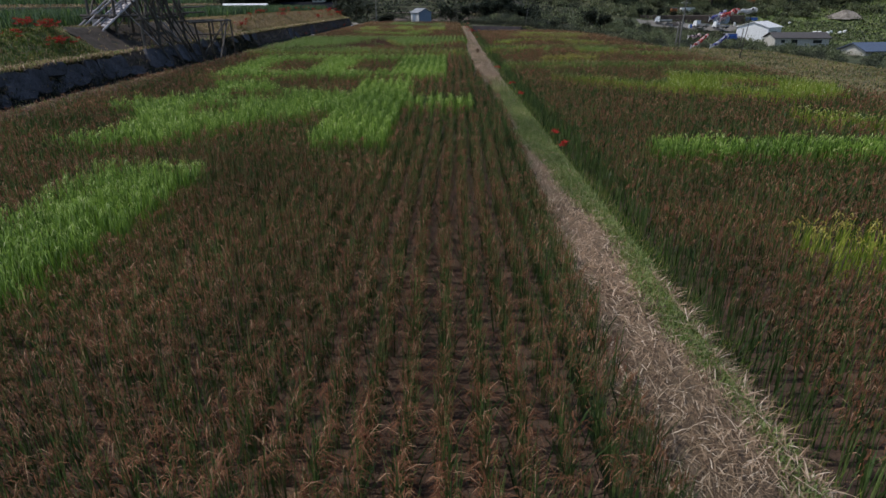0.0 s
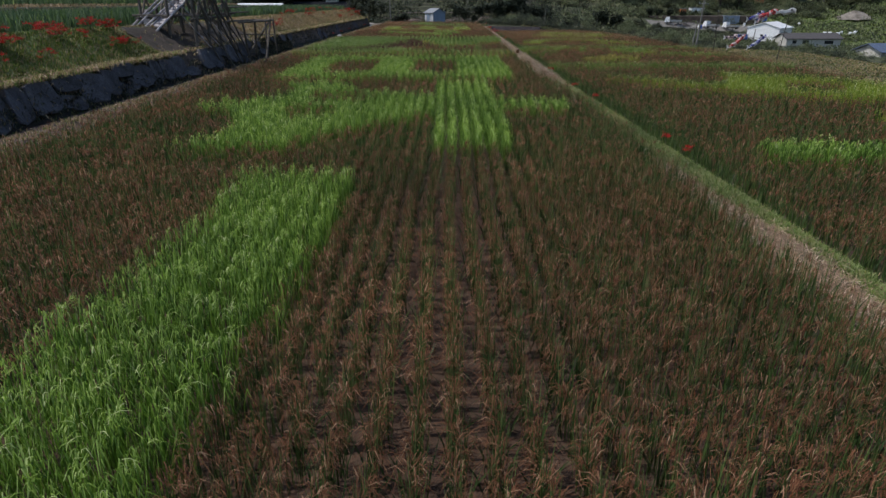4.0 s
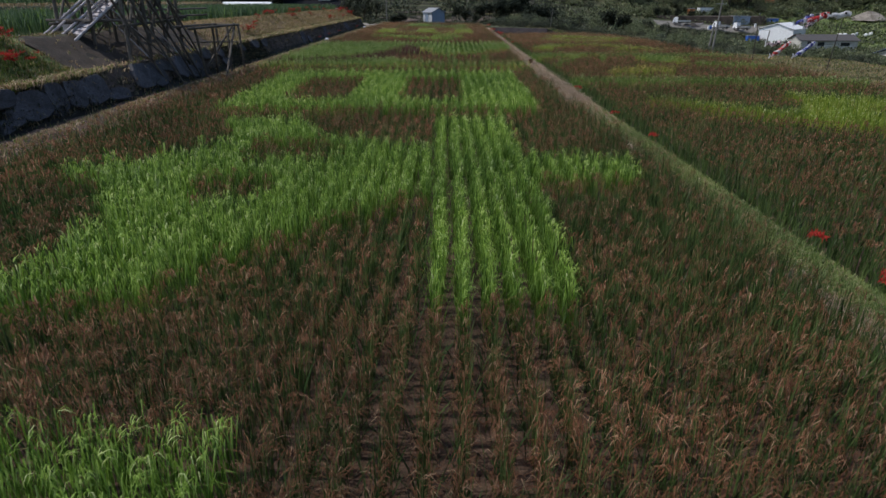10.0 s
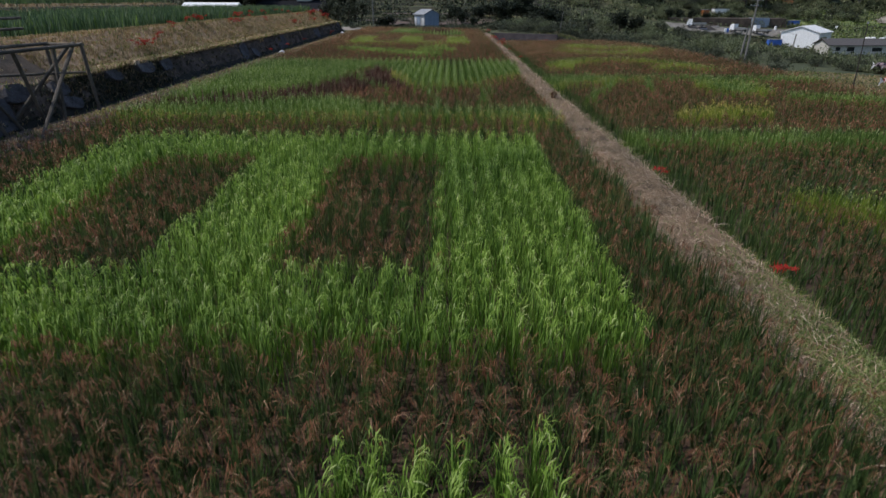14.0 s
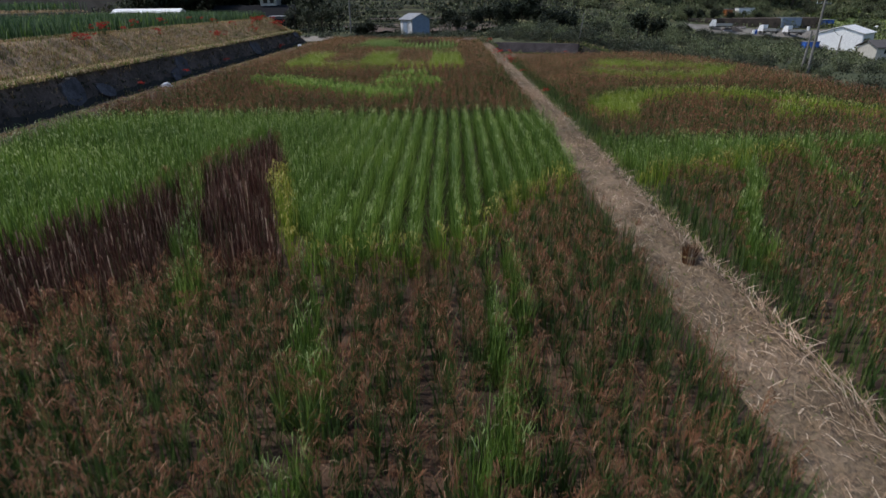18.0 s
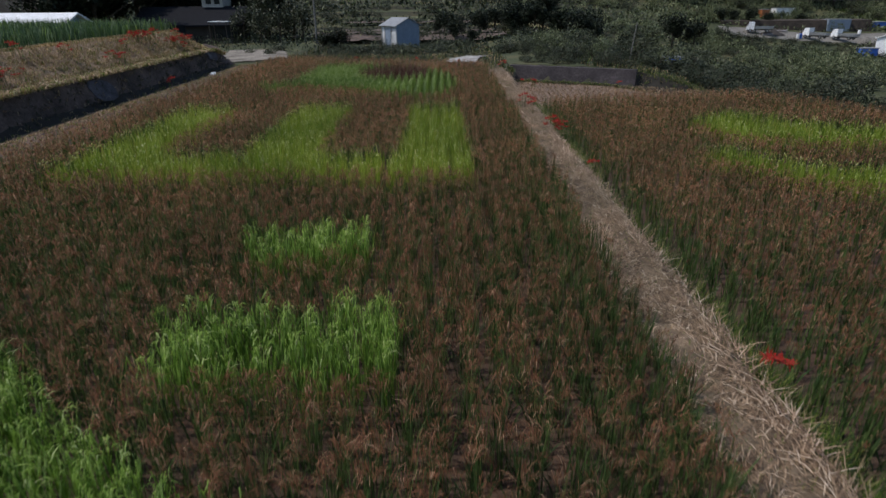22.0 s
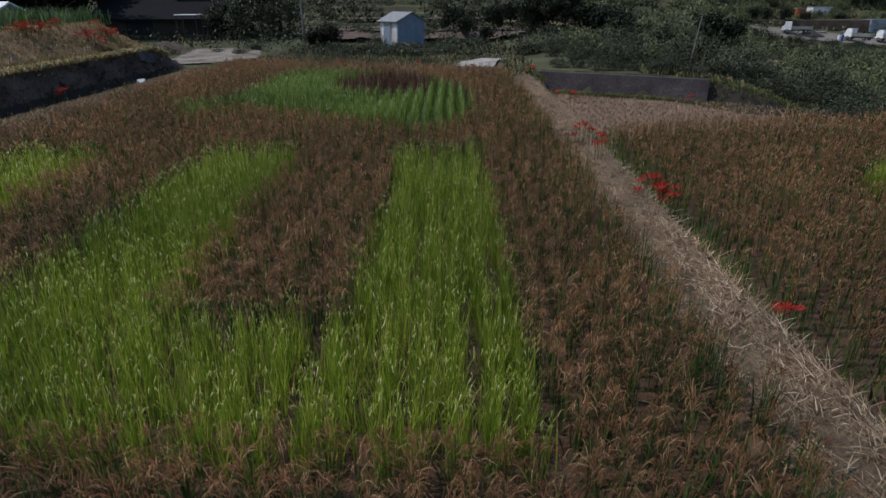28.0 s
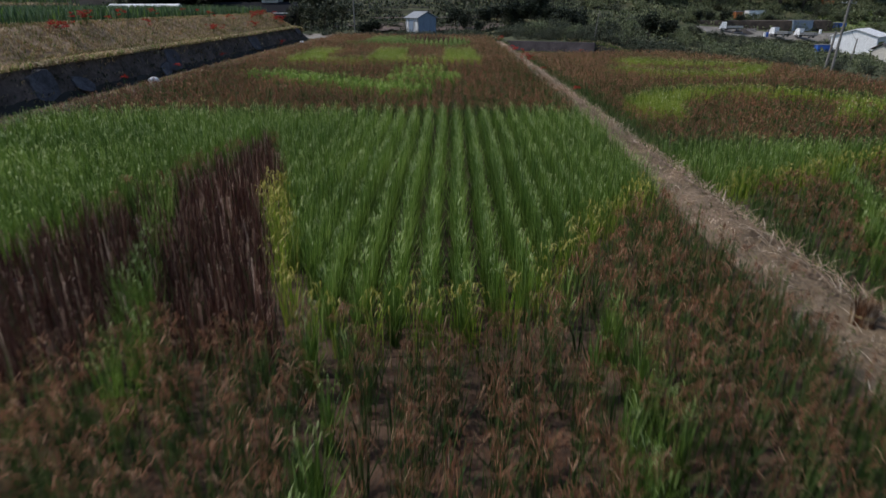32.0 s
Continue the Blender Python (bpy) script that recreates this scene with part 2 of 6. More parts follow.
M_BOARD = surface("weathered_white_board", (0.42, 0.43, 0.45), (0.84, 0.85, 0.87), 1.2, 16, 0.6, 0.2, stretch=(1, 1, 0.3))
M_BLUE = plain("blue_grey_sheet", (0.23, 0.29, 0.38), 0.5)
M_GREYROOF = plain("grey_roof", (0.28, 0.29, 0.31), 0.5)
M_ROOF2 = plain("brown_grey_roof", (0.085, 0.078, 0.078), 0.8)
M_TILE = plain("dark_roof_tile", (0.016, 0.017, 0.021), 0.95)
M_TILE.node_tree.nodes["Principled BSDF"].inputs["Specular IOR Level"].default_value = 0.1
M_YARD = surface("trodden_yard", (0.10, 0.085, 0.065), (0.34, 0.30, 0.26), 0.55, 9, 0.95, 0.8, third=(0.22, 0.195, 0.165))
M_TIMBER = plain("dark_timber", (0.04, 0.032, 0.026), 0.7)
M_CREAM = plain("cream_wall", (0.52, 0.50, 0.46), 0.7)
M_NAVY = plain("blue_roof_tile", (0.10, 0.13, 0.20), 0.5)
M_TARP = plain("blue_tarpaulin", (0.05, 0.15, 0.55), 0.5)
M_ORANGE = plain("orange_paint", (0.40, 0.14, 0.05), 0.5)
def cloth(name, dark, light, share):
    """Printed cloth: blotches of one colour on another."""
    m, nodes, links, bsdf = shader(name)
    co, n = nodes.new("ShaderNodeTexCoord"), nodes.new("ShaderNodeTexNoise")
    n.inputs["Scale"].default_value, n.inputs["Detail"].default_value = 6.0, 2
    links.new(co.outputs["Object"], n.inputs["Vector"])
    r = ramp(nodes, [(share - 0.03, dark), (share + 0.03, light)])
    links.new(n.outputs[0], r.inputs[0])
    links.new(r.outputs[0], bsdf.inputs["Base Color"])
    bsdf.inputs["Roughness"].default_value = 0.7
    return m


M_CLOTHR = cloth("red_cloth", (0.62, 0.05, 0.05), (0.82, 0.80, 0.80), 0.52)
M_CLOTHB = cloth("blue_cloth", (0.09, 0.10, 0.42), (0.76, 0.76, 0.84), 0.52)
M_CLOTHP = cloth("dark_cloth", (0.06, 0.04, 0.09), (0.74, 0.60, 0.62), 0.50)
M_CLOTHW = plain("white_cloth", (0.78, 0.78, 0.80), 0.7)
M_BAG = plain("white_plastic", (0.75, 0.76, 0.80), 0.35)
M_RUBBER = plain("black_rubber", (0.02, 0.02, 0.022), 0.7)
M_GLASS, _n, _l, _b = shader("dark_window_glass")
_b.inputs["Base Color"].default_value, _b.inputs["Roughness"].default_value = (0.02, 0.025, 0.03, 1), 0.08
M_PIPE = plain("galvanised_wire", (0.30, 0.31, 0.32), 0.45, 0.6)


# ---- helpers of the scene ----
def part(name, bm, material, parent=None, label="", smooth=False):
    me = bpy.data.meshes.new(name)
    bm.to_mesh(me)
    bm.free()
    me.materials.append(material)
    if smooth:
        me.polygons.foreach_set("use_smooth", [True] * len(me.polygons))
    ob = new(name, me)
    if parent:
        ob.parent = parent
    if label:
        ob["label"] = label
    return ob


def empty(name, at=(0, 0, 0), turn=0.0):
    ob = new(name)
    ob.empty_display_size = 0.2
    ob.matrix_basis = pose(*at, 0, 0, turn)
    return ob


def box(bm, x0, x1, y0, y1, z0, z1, m=None, bevel=0.0):
    r = bmesh.ops.create_cube(bm, size=1.0, matrix=(m or Matrix()) @ Matrix.Translation(((x0 + x1) / 2, (y0 + y1) / 2, (z0 + z1) / 2)) @ Matrix.Diagonal((x1 - x0, y1 - y0, z1 - z0, 1)))
    if bevel:
        edges = list({e for v in r["verts"] for e in v.link_edges})
        bmesh.ops.bevel(bm, geom=edges, offset=bevel, segments=1, affect="EDGES")
    return bm


def boxm(*a, **k):
    return box(bmesh.new(), *a, **k)


def rod(bm, a, b, r0, r1=None, n=8):
    """A tapered round bar from a to b."""
    a, b = Vector(a), Vector(b)
    d = b - a
    m = Matrix.Translation((a + b) / 2) @ d.to_track_quat("Z", "Y").to_matrix().to_4x4()
    bmesh.ops.create_cone(bm, cap_ends=True, segments=n, radius1=r0, radius2=r0 if r1 is None else r1, depth=d.length, matrix=m)
    return bm


def rodm(*a, **k):
    return rod(bmesh.new(), *a, **k)


def prism(bm, outline, x0, x1, axis="y"):
    """A flat outline (u, z) drawn out along x (axis 'y': outline lies in y, z) or along y (axis 'x')."""
    rings = []
    for s in (x0, x1):
        rings.append([bm.verts.new((s, u, z) if axis == "y" else (u, s, z)) for u, z in outline])
    bm.faces.new(rings[0][::-1])
    bm.faces.new(rings[1])
    for i in range(len(outline)):
        j = (i + 1) % len(outline)
        bm.faces.new((rings[0][i], rings[0][j], rings[1][j], rings[1][i]))
    bmesh.ops.recalc_face_normals(bm, faces=bm.faces[:])
    return bm


def strips(name, verts, mats, index, counts=(4, 3)):
    """One mesh of many blades: verts (n, 5, 3), each a quad and a tip."""
    n = len(verts)
    me = bpy.data.meshes.new(name)
    me.vertices.add(n * 5)
    me.vertices.foreach_set("co", np.ascontiguousarray(verts, np.float32).ravel())
    me.loops.add(n * 7)
    me.polygons.add(n * 2)
    loops = (np.array([0, 1, 3, 2, 2, 3, 4])[None] + 5 * np.arange(n)[:, None]).astype(np.int32)
    me.loops.foreach_set("vertex_index", loops.ravel())
    me.polygons.foreach_set("loop_start", (np.array([0, 4])[None] + 7 * np.arange(n)[:, None]).astype(np.int32).ravel())
    me.polygons.foreach_set("material_index", np.repeat(index, 2).astype(np.int32))
    for m in mats:
        me.materials.append(m)
    me.update(calc_edges=True)
    return new(name, me)


RNG = np.random.default_rng(7)


def blade_verts(base, height, width, az, lean, droop, rise=0.62, belly=0.4):
    """Blades that stand on base, lean along az, and let the tip droop."""
    d = np.stack([np.cos(az), np.sin(az), 0 * az], 1)
    s = np.stack([-np.sin(az), np.cos(az), 0 * az], 1) * (width / 2)[:, None]
    up = np.array([0, 0, 1.0])
    mid = base + d * (lean * height * belly)[:, None] + up * (height * rise)[:, None]
    tip = base + d * (lean * height)[:, None] + up * (height * (1 - droop))[:, None]
    return np.stack([base - s * 0.6, base + s * 0.6, mid - s, mid + s, tip], 1)


def inside(px, py, poly):
    hit = np.zeros(len(px), bool)
    for (ax, ay), (bx, by) in zip(poly, poly[1:] + poly[:1]):
        if ay != by:
            hit ^= ((ay > py) != (by > py)) & (px < (bx - ax) * (py - ay) / (by - ay) + ax)
    return hit


def near_line(px, py, line, width):
    hit = np.zeros(len(px), bool)
    for (ax, ay), (bx, by) in zip(line, line[1:]):
        ux, uy = bx - ax, by - ay
        k = np.clip(((px - ax) * ux + (py - ay) * uy) / (ux * ux + uy * uy), 0, 1)
        hit |= np.hypot(px - ax - k * ux, py - ay - k * uy) < width
    return hit


def ring(cx, cy, rx, ry, n=20):
    return [(cx + rx * math.cos(i * math.tau / n), cy + ry * math.sin(i * math.tau / n)) for i in range(n)]


# ---- the ground ----
def sstep(a, b, v):
    k = np.clip((v - a) / (b - a), 0, 1)
    return k * k * (3 - 2 * k)


def right_edge(y):
    return np.interp(y, [-40, 30, 55, 64, 72, 78, 84, 88, 93], [20.8, 20.3, 20.0, 19.9, 19.6, 19.2, 17.8, 15.0, 9.0])


def path_shift(y):
    """How far the levee path stands to the right of its straight line."""
    return np.interp(y, [-12, 8, 15, 28, 50, 70, 97], [0.52, 0.5, 0.36, 0.16, 0.04, 0.08, 0.15])


def stairs(v, step, riser):
    """A height v cut into terraces."""
    f = v / step
    k = np.floor(f)
    return step * (k + sstep(1 - riser, 1, f - k))


def ground_z(x, y):
    x, y = np.asarray(x, float), np.asarray(y, float)
    left = np.interp(x, [-420, -120, -64, -62, -34.2, -33.2, -32.6, -17.4, -16.6, -14.75, -14.35, -13.85], [60, 12, 4.4, 3.5, 3.3, 3.3, 2.6, 2.4, 2.6, 1.5, 1.4, 0.36])
    left = np.where(x > -13.85, 0.0, left)
    bank = np.where(x < -13.8, left * (1 - sstep(94.6, 99.6, y)) + 0.15 * sstep(94.6, 99.6, y) * (x > -70) + left * (x <= -70) * sstep(94.6, 99.6, y), 0.0)
    flat = np.where((x >= -13.8) & (x < 2.9), 0.18 * sstep(95, 99, y), 0.0)
    flat = flat + np.where((x >= -13.85) & (x < -11.6), np.interp(x, [-13.85, -13.45, -13.1, -12.8, -11.7], [0.36, 0.26, 0.36, 0.34, 0.0]) * (1 - sstep(96, 99, y)), 0.0)
    px = x - path_shift(y)
    verge = np.interp(px, [2.2, 2.4, 3.4, 4.15], [0.0, 0.22, 0.22, -0.75])
    mound = sstep(93.0, 99.0, y)
    verge = verge * (1 - mound) + 0.25 * mound
    edge = right_edge(y)
    fall = -0.75 - 2.9 * sstep(0, 9, x - edge - 11.0 * (1 - sstep(58, 70, y))) * (1 - 0.85 * sstep(86, 96, y) * (1 - sstep(8, 30, x)))
    fall = fall + 1.0 * sstep(0.15, 0.7, y - 97.6 + 0.466 * (x - 4.2)) * (1 - sstep(12, 30, x)) * (y > 90)
    fall = fall - 2.4 * sstep(38, 80, x) - 1.0 * sstep(58, 70, x) * sstep(120, 138, y) * (1 - sstep(158.5, 162, y))
    h = np.where(x < -13.8, bank, np.where(px < 2.2, flat, np.where(px < 4.3, verge, fall)))
    h = h - 0.65 * sstep(103, 111, y) * (1 - sstep(124, 131, y)) * sstep(-13.5, -11.0, x) * (1 - sstep(3, 8, x))
    hill_c = np.interp(y, [128, 140, 150, 160, 175, 195, 225, 300, 520, 1500], [0, 0.5, 1.6, 2.8, 4.5, 8, 13, 34, 110, 150])
    hill_r = np.interp(y, [166, 178, 192, 202, 215, 240, 300, 520, 1500], [0, 2.5, 5.6, 8, 10, 15, 34, 105, 150])
    k = sstep(22, 55, x)
    hill = stairs(hill_c, 0.8, 0.25) * (1 - k) + hill_r * k
    side = np.interp(x, [115, 160, 300, 900], [0, 6, 60, 120])
    return h + hill + side + 0.05 * np.sin(x * 0.9 + y * 0.37) * (np.abs(y - 40) > 62)


def make_ground():
    xs = np.unique(np.round(np.concatenate([np.linspace(-1500, -130, 14), np.linspace(-120, -36, 22), np.linspace(-35, -18, 12), [-34.2, -33.2, -32.6, -17.4, -17.0, -16.6, -16.0, -15.4, -14.75, -14.35, -14.1, -13.85, -13.8, -13.79, -13.45, -13.1, -12.8, -12.3, -11.7],
                                            np.linspace(-12, 2, 8), np.linspace(2.1, 4.9, 24), np.linspace(5, 60, 48), np.linspace(62, 130, 30), np.linspace(140, 1500, 18)]), 3))
    ys = np.unique(np.round(np.concatenate([np.linspace(-1500, -60, 10), np.linspace(-50, 90, 36), np.linspace(91, 112, 56), np.linspace(113, 230, 150), np.linspace(235, 320, 14), np.linspace(340, 1500, 14)]), 3))
    gx, gy = np.meshgrid(xs, ys)
    gz = ground_z(gx, gy)
    gz = gz - 0.03
    co = np.stack([gx, gy, gz], 2).reshape(-1, 3)
    w = len(xs)
    i = (np.arange(len(ys) - 1)[:, None] * w + np.arange(w - 1)[None]).ravel()
    me = bpy.data.meshes.new("ground")
    me.from_pydata(co.tolist(), [], np.stack([i, i + 1, i + w + 1, i + w], 1).tolist())
    me.materials.append(M_GROUND)
    me.polygons.foreach_set("use_smooth", [True] * len(me.polygons))
    return tagged(new("ground", me), "weedy green-brown valley ground rising in terraces", "ground", kind="structure")


make_ground()


def sheet(name, xs, ys, material, label, lift=0.0, rough=0.0, keep=None, kind="structure", category="ground", follow=False):
    """A field's or path's own surface, laid over the ground."""
    gx, gy = np.meshgrid(np.asarray(xs, float), np.asarray(ys, float))
    if follow:
        gx = gx + path_shift(gy)
    gz = ground_z(gx, gy) + lift + rough * RNG.normal(size=gx.shape)
    w = len(xs)
    i = (np.arange(len(ys) - 1)[:, None] * w + np.arange(w - 1)[None]).ravel()
    if keep is not None:
        cx, cy = gx.ravel()[i], gy.ravel()[i]
        i = i[keep(cx, cy)]
    me = bpy.data.meshes.new(name)
    me.from_pydata(np.stack([gx, gy, gz], 2).reshape(-1, 3).tolist(), [], np.stack([i, i + 1, i + w + 1, i + w], 1).tolist())
    me.materials.append(material)
    me.polygons.foreach_set("use_smooth", [True] * len(me.polygons))
    return tagged(new(name, me), label, category, kind=kind)


sheet("paddy_floor_left", np.linspace(-11.8, 2.4, 52), np.linspace(-12, 98.6, 240), M_MUD, "brown paddy mud with fallen leaves between rice rows", 0.17, 0.004)
sheet("path", np.linspace(2.22, 3.5, 22), np.linspace(-4, 97, 1500), M_PATH, "narrow levee path covered in trodden straw and grass", 0.02, 0.022, category="path", follow=True)

# ---- rice: the pattern of the left field ----
BAR_1 = [(-5.5, -12), (-3.6, -12), (-3.6, 10.65), (-5.5, 10.65)]
LEAF_A = [(-8, 23.5), (-6.1, 23.6), (-5.2, 21.7), (-4.2, 21.1), (-3, 20.4), (-2.2, 20.2), (-2.2, 16.8), (-2.9, 16.2), (-3.9, 15.3), (-4.4, 14.7), (-5, 13.9), (-5.4, 13), (-7.8, 12.6), (-7.1, 14.2), (-7.4, 15.9), (-8.3, 17.4), (-9.7, 18.3), (-8.3, 18.8), (-7, 20.8)]
LEAF_A_GAPS = [[(-6.4, 20.9), (-5, 20.8), (-4.1, 19.8), (-4.5, 19.2), (-6.2, 18.9)], [(-6.6, 17.6), (-5.2, 17.8), (-4.9, 16.9), (-6.1, 16.1)]]
BAR_2 = [(-2.25, 12.8), (-0.25, 12.8), (-0.25, 23.8), (-2.25, 23.8)]
ARM = [(-0.4, 19.6), (1.8, 19.3), (2, 17.8), (-0.4, 17.7)]
GATE = [(-9.2, 25.2), (0.95, 25.2), (0.95, 35), (-9.2, 35)]
GATE_GAPS = [[(-7.5, 26.9), (-5.35, 26.9), (-5.35, 32.8), (-7.5, 32.8)], [(-3.6, 27), (-1.4, 27), (-1.4, 32.9), (-3.6, 32.9)]]
BAND = [(-12.2, 37.9), (2.8, 37.9), (2.8, 39.4), (-1.9, 39.4), (-3.3, 39.8), (-4.1, 40.4), (-4.8, 41.6), (-6, 41.7), (-8.5, 40.7), (-12.2, 39.3)]
PEAK = [(-4.85, 52.1), (-3.6, 48.6), (-2.6, 44.7), (-2.5, 44.1), (-3.8, 44.2), (-4.25, 43.7), (-5.2, 42.6), (-6.4, 41.75), (-7.6, 41.2), (-12.3, 39.2), (-12.3, 40.2), (-8.6, 42.5), (-7.7, 43.8), (-6.6, 45.5), (-5.65, 48.0)]
SLOPE = [(-12.4, 40.4), (-8.7, 41.5), (-8, 42.5), (-7.1, 44.3), (-6.4, 45.2), (-5.9, 47.3), (-5.6, 49.6), (-4.9, 52.4), (-4.4, 51), (-3.8, 48.7), (-3.2, 46.5), (-2.5, 44.5), (-1.1, 44.3), (-0.6, 44.6), (-0.1, 45.1), (0.4, 46.1), (1, 47.1), (1.9, 48.2), (2.8, 49.2), (2.8, 55.2), (-12.4, 55.2)]
SLOPE_RIM = [(-3.8, 48.7), (-3.2, 46.5), (-2.5, 44.5), (-1.1, 44.3), (-0.6, 44.6), (-0.1, 45.1), (0.4, 46.1), (1, 47.1), (1.9, 48.2)]
STREAKS = [[(-2.1, 44.2), (-1.8, 42), (-1.65, 41), (-1.5, 39.6)], [(0.2, 45.0), (0.34, 43.2), (0.14, 42), (0, 40.2)], [(-5.5, 48.6), (-4.5, 45.4), (-3.5, 43.4)]]
SWOOSH = [(-9.4, 64.1), (-7.6, 64.5), (-5.2, 62.3), (-3.1, 60.7), (-1.7, 59.8), (-1.6, 58.4), (-2.5, 58.5), (-3.3, 59), (-5.2, 60.4), (-7.6, 62.4)]
DASHES = [[(-3.4, 65.8), (-1.1, 66), (-1, 64.9), (-3.0, 64.6)], [(-3.7, 63.1), (-0.8, 63.25), (-0.62, 61.7), (-3.2, 61.75)]]
COMB = [[(-9.4, 69.5), (0.5, 69.5), (0.5, 71.5), (-9.4, 71.5)], [(-1.35, 71.4), (0.5, 71.4), (0.5, 78.8), (-1.35, 78.8)], [(-5.4, 71.4), (-3.4, 71.4), (-3.4, 78.7), (-5.4, 78.7)], [(-9.5, 71.4), (-7.5, 71.4), (-7.5, 78.5), (-9.5, 78.5)]]
EYE_PATCH = [(-7, 92.2), (-4.7, 92.8), (-1, 90.4), (0.2, 87.5), (0.5, 84.8), (0.1, 82.2), (-0.8, 80.5), (-3, 82.2), (-6.7, 83.9), (-7.2, 84.9), (-7.3, 88.3)]
EYE_TAIL = [(-8.5, 83.9), (-7.2, 84.9), (-6.7, 83.6), (-7.8, 82.7)]
PUPIL = ring(-2.7, 89.1, 1.9, 2.5)
LEFT_FIELD = [(-11.6, -12), (3.2, -12), (2.9, 93.7), (-9.6, 97.6), (-11.4, 97.8)]
# ---- rice: the pattern of the right field ----
R_BAR = [(6.8, 16.8), (18.6, 16.8), (18.6, 14.9), (6.7, 14.9)]
R_GOLD = [(7.3, 9.7), (15.1, 9), (15.1, 7), (7.2, 8.1)]
R_SLANT = [(13.3, 21.1), (14, 22.4), (19.4, 16.9), (18.4, 15.6)]
R_ARROW = [(6.4, 32.7), (6.7, 33.5), (7.8, 33.3), (9.7, 31.4), (11.7, 30.5), (12.8, 31.8), (13.3, 35), (16.7, 34.2), (20.2, 30.2), (18.6, 26.2), (15.5, 24.9), (13.1, 26.6), (11, 27.7), (9.1, 29.4), (7.7, 31)]
R_ARROW_GAP = [(14.5, 30.7), (17.4, 30.2), (16.3, 27.5), (14.2, 28.4)]
R_BAND = [(4.5, 38), (25, 38), (25, 39.8), (4.5, 39.8)]
R_TOP = [(3.9, 55.2), (23.4, 55), (23.4, 53.4), (14.5, 53.2), (9.5, 53.8), (7.1, 52.4), (4.9, 51.3), (4.1, 50.5), (3.9, 51.1)]
R_DISC = ring(13.2, 51.0, 1.8, 2.6)
R_DISC_HEART = ring(13.2, 51.0, 1.0, 1.5)
R_TRAY = [(7.1, 42.1), (7.7, 43.6), (9.9, 45.3), (12, 44.4), (10.9, 42.3)]
R_PATCH = [(14.1, 47), (14.6, 48.9), (19.2, 47.6), (18.8, 45.7)]
R_HOOK = [(5.3, 60.2), (5.5, 62.6), (6.9, 64.5), (7.6, 65.6), (10.8, 66.4), (13.5, 66.1), (15.5, 63), (16.3, 59), (15, 59.2), (13.5, 61.7), (11.8, 64.2), (10.5, 64.8), (8.2, 63.1), (7.2, 61.1), (6.8, 59.2), (5.6, 59.5)]
R_COMMA = [(13, 61.1), (13.7, 59.5), (12.2, 58.7), (11.6, 59.5)]
R_RING = [(9.1, 79.4), (11.7, 81.6), (13.2, 79.5), (16.9, 77.1), (18.1, 75.9), (14.7, 71), (12.7, 70.1), (10, 70.9), (8.5, 72.6), (7.6, 74.7), (9.1, 75), (10.3, 72.9), (13.6, 72.6), (15.7, 74.1), (14.9, 75.4), (11.5, 75.7), (9.7, 77)]
R_STREAKS = [[(7.9, 53.6), (6.9, 50.6), (5.7, 48.4), (5.0, 46.3)], [(10, 54.6), (9.1, 51.6), (8.9, 50.0)]]
R_BARE = [(4.0, 83.4), (4.6, 84.5), (5.5, 85.3), (7.8, 86.1), (10, 86.5), (14, 86.6), (16.0, 88.6), (16.0, 91.2), (12.4, 93.3), (4.2, 97.0)]
sheet("paddy_floor_right", np.linspace(4.4, 26, 60), np.linspace(-12, 94, 160), M_MUD, "brown paddy mud of the lower field", 0.17, 0.006, keep=lambda a, b: (a < right_edge(b) - 0.3) & ~inside(a, b, R_BARE))


def any_of(x, y, polys):
    hit = np.zeros(len(x), bool)
    for p in polys:
        hit |= inside(x, y, p)
    return hit


RED, LIME, DEEP, PURPLE, GOLD, WARM = range(6)


def left_kind(x, y):
    k = np.zeros(len(x), int)
    k[any_of(x, y, [BAR_1, LEAF_A, BAR_2, ARM, GATE])] = LIME
    k[any_of(x, y, LEAF_A_GAPS + GATE_GAPS)] = RED
    k[any_of(x, y, [BAND, SLOPE])] = DEEP
    k[inside(x, y, PEAK)] = PURPLE
    k[near_line(x, y, SLOPE_RIM, 0.15) | near_line(x, y, [(-13, 37.5), (3, 37.5)], 0.22)] = GOLD
    for s in STREAKS:
        k[near_line(x, y, s, 0.19) & (np.sin(x * 91 + y * 57) > -0.5)] = DEEP
    k[any_of(x, y, [SWOOSH] + DASHES)] = LIME
    k[any_of(x, y, COMB)] = WARM
    k[any_of(x, y, [EYE_PATCH, EYE_TAIL])] = DEEP
    k[inside(x, y, PUPIL)] = PURPLE
    return k


def right_kind(x, y):
    k = np.zeros(len(x), int)
    k[inside(x, y, R_BAR)] = LIME
    k[any_of(x, y, [R_SLANT, R_ARROW])] = WARM
    k[inside(x, y, R_ARROW_GAP)] = RED
    k[any_of(x, y, [R_GOLD, R_TRAY])] = GOLD
    k[any_of(x, y, [R_HOOK, R_COMMA, R_RING, R_DISC])] = WARM
    k[any_of(x, y, [R_BAND, R_TOP, R_PATCH, R_DISC_HEART])] = DEEP
    for s in R_STREAKS:
        k[near_line(x, y, s, 0.2)] = DEEP
    k[near_line(x, y, R_TOP[4:8], 0.25)] = GOLD
    return k


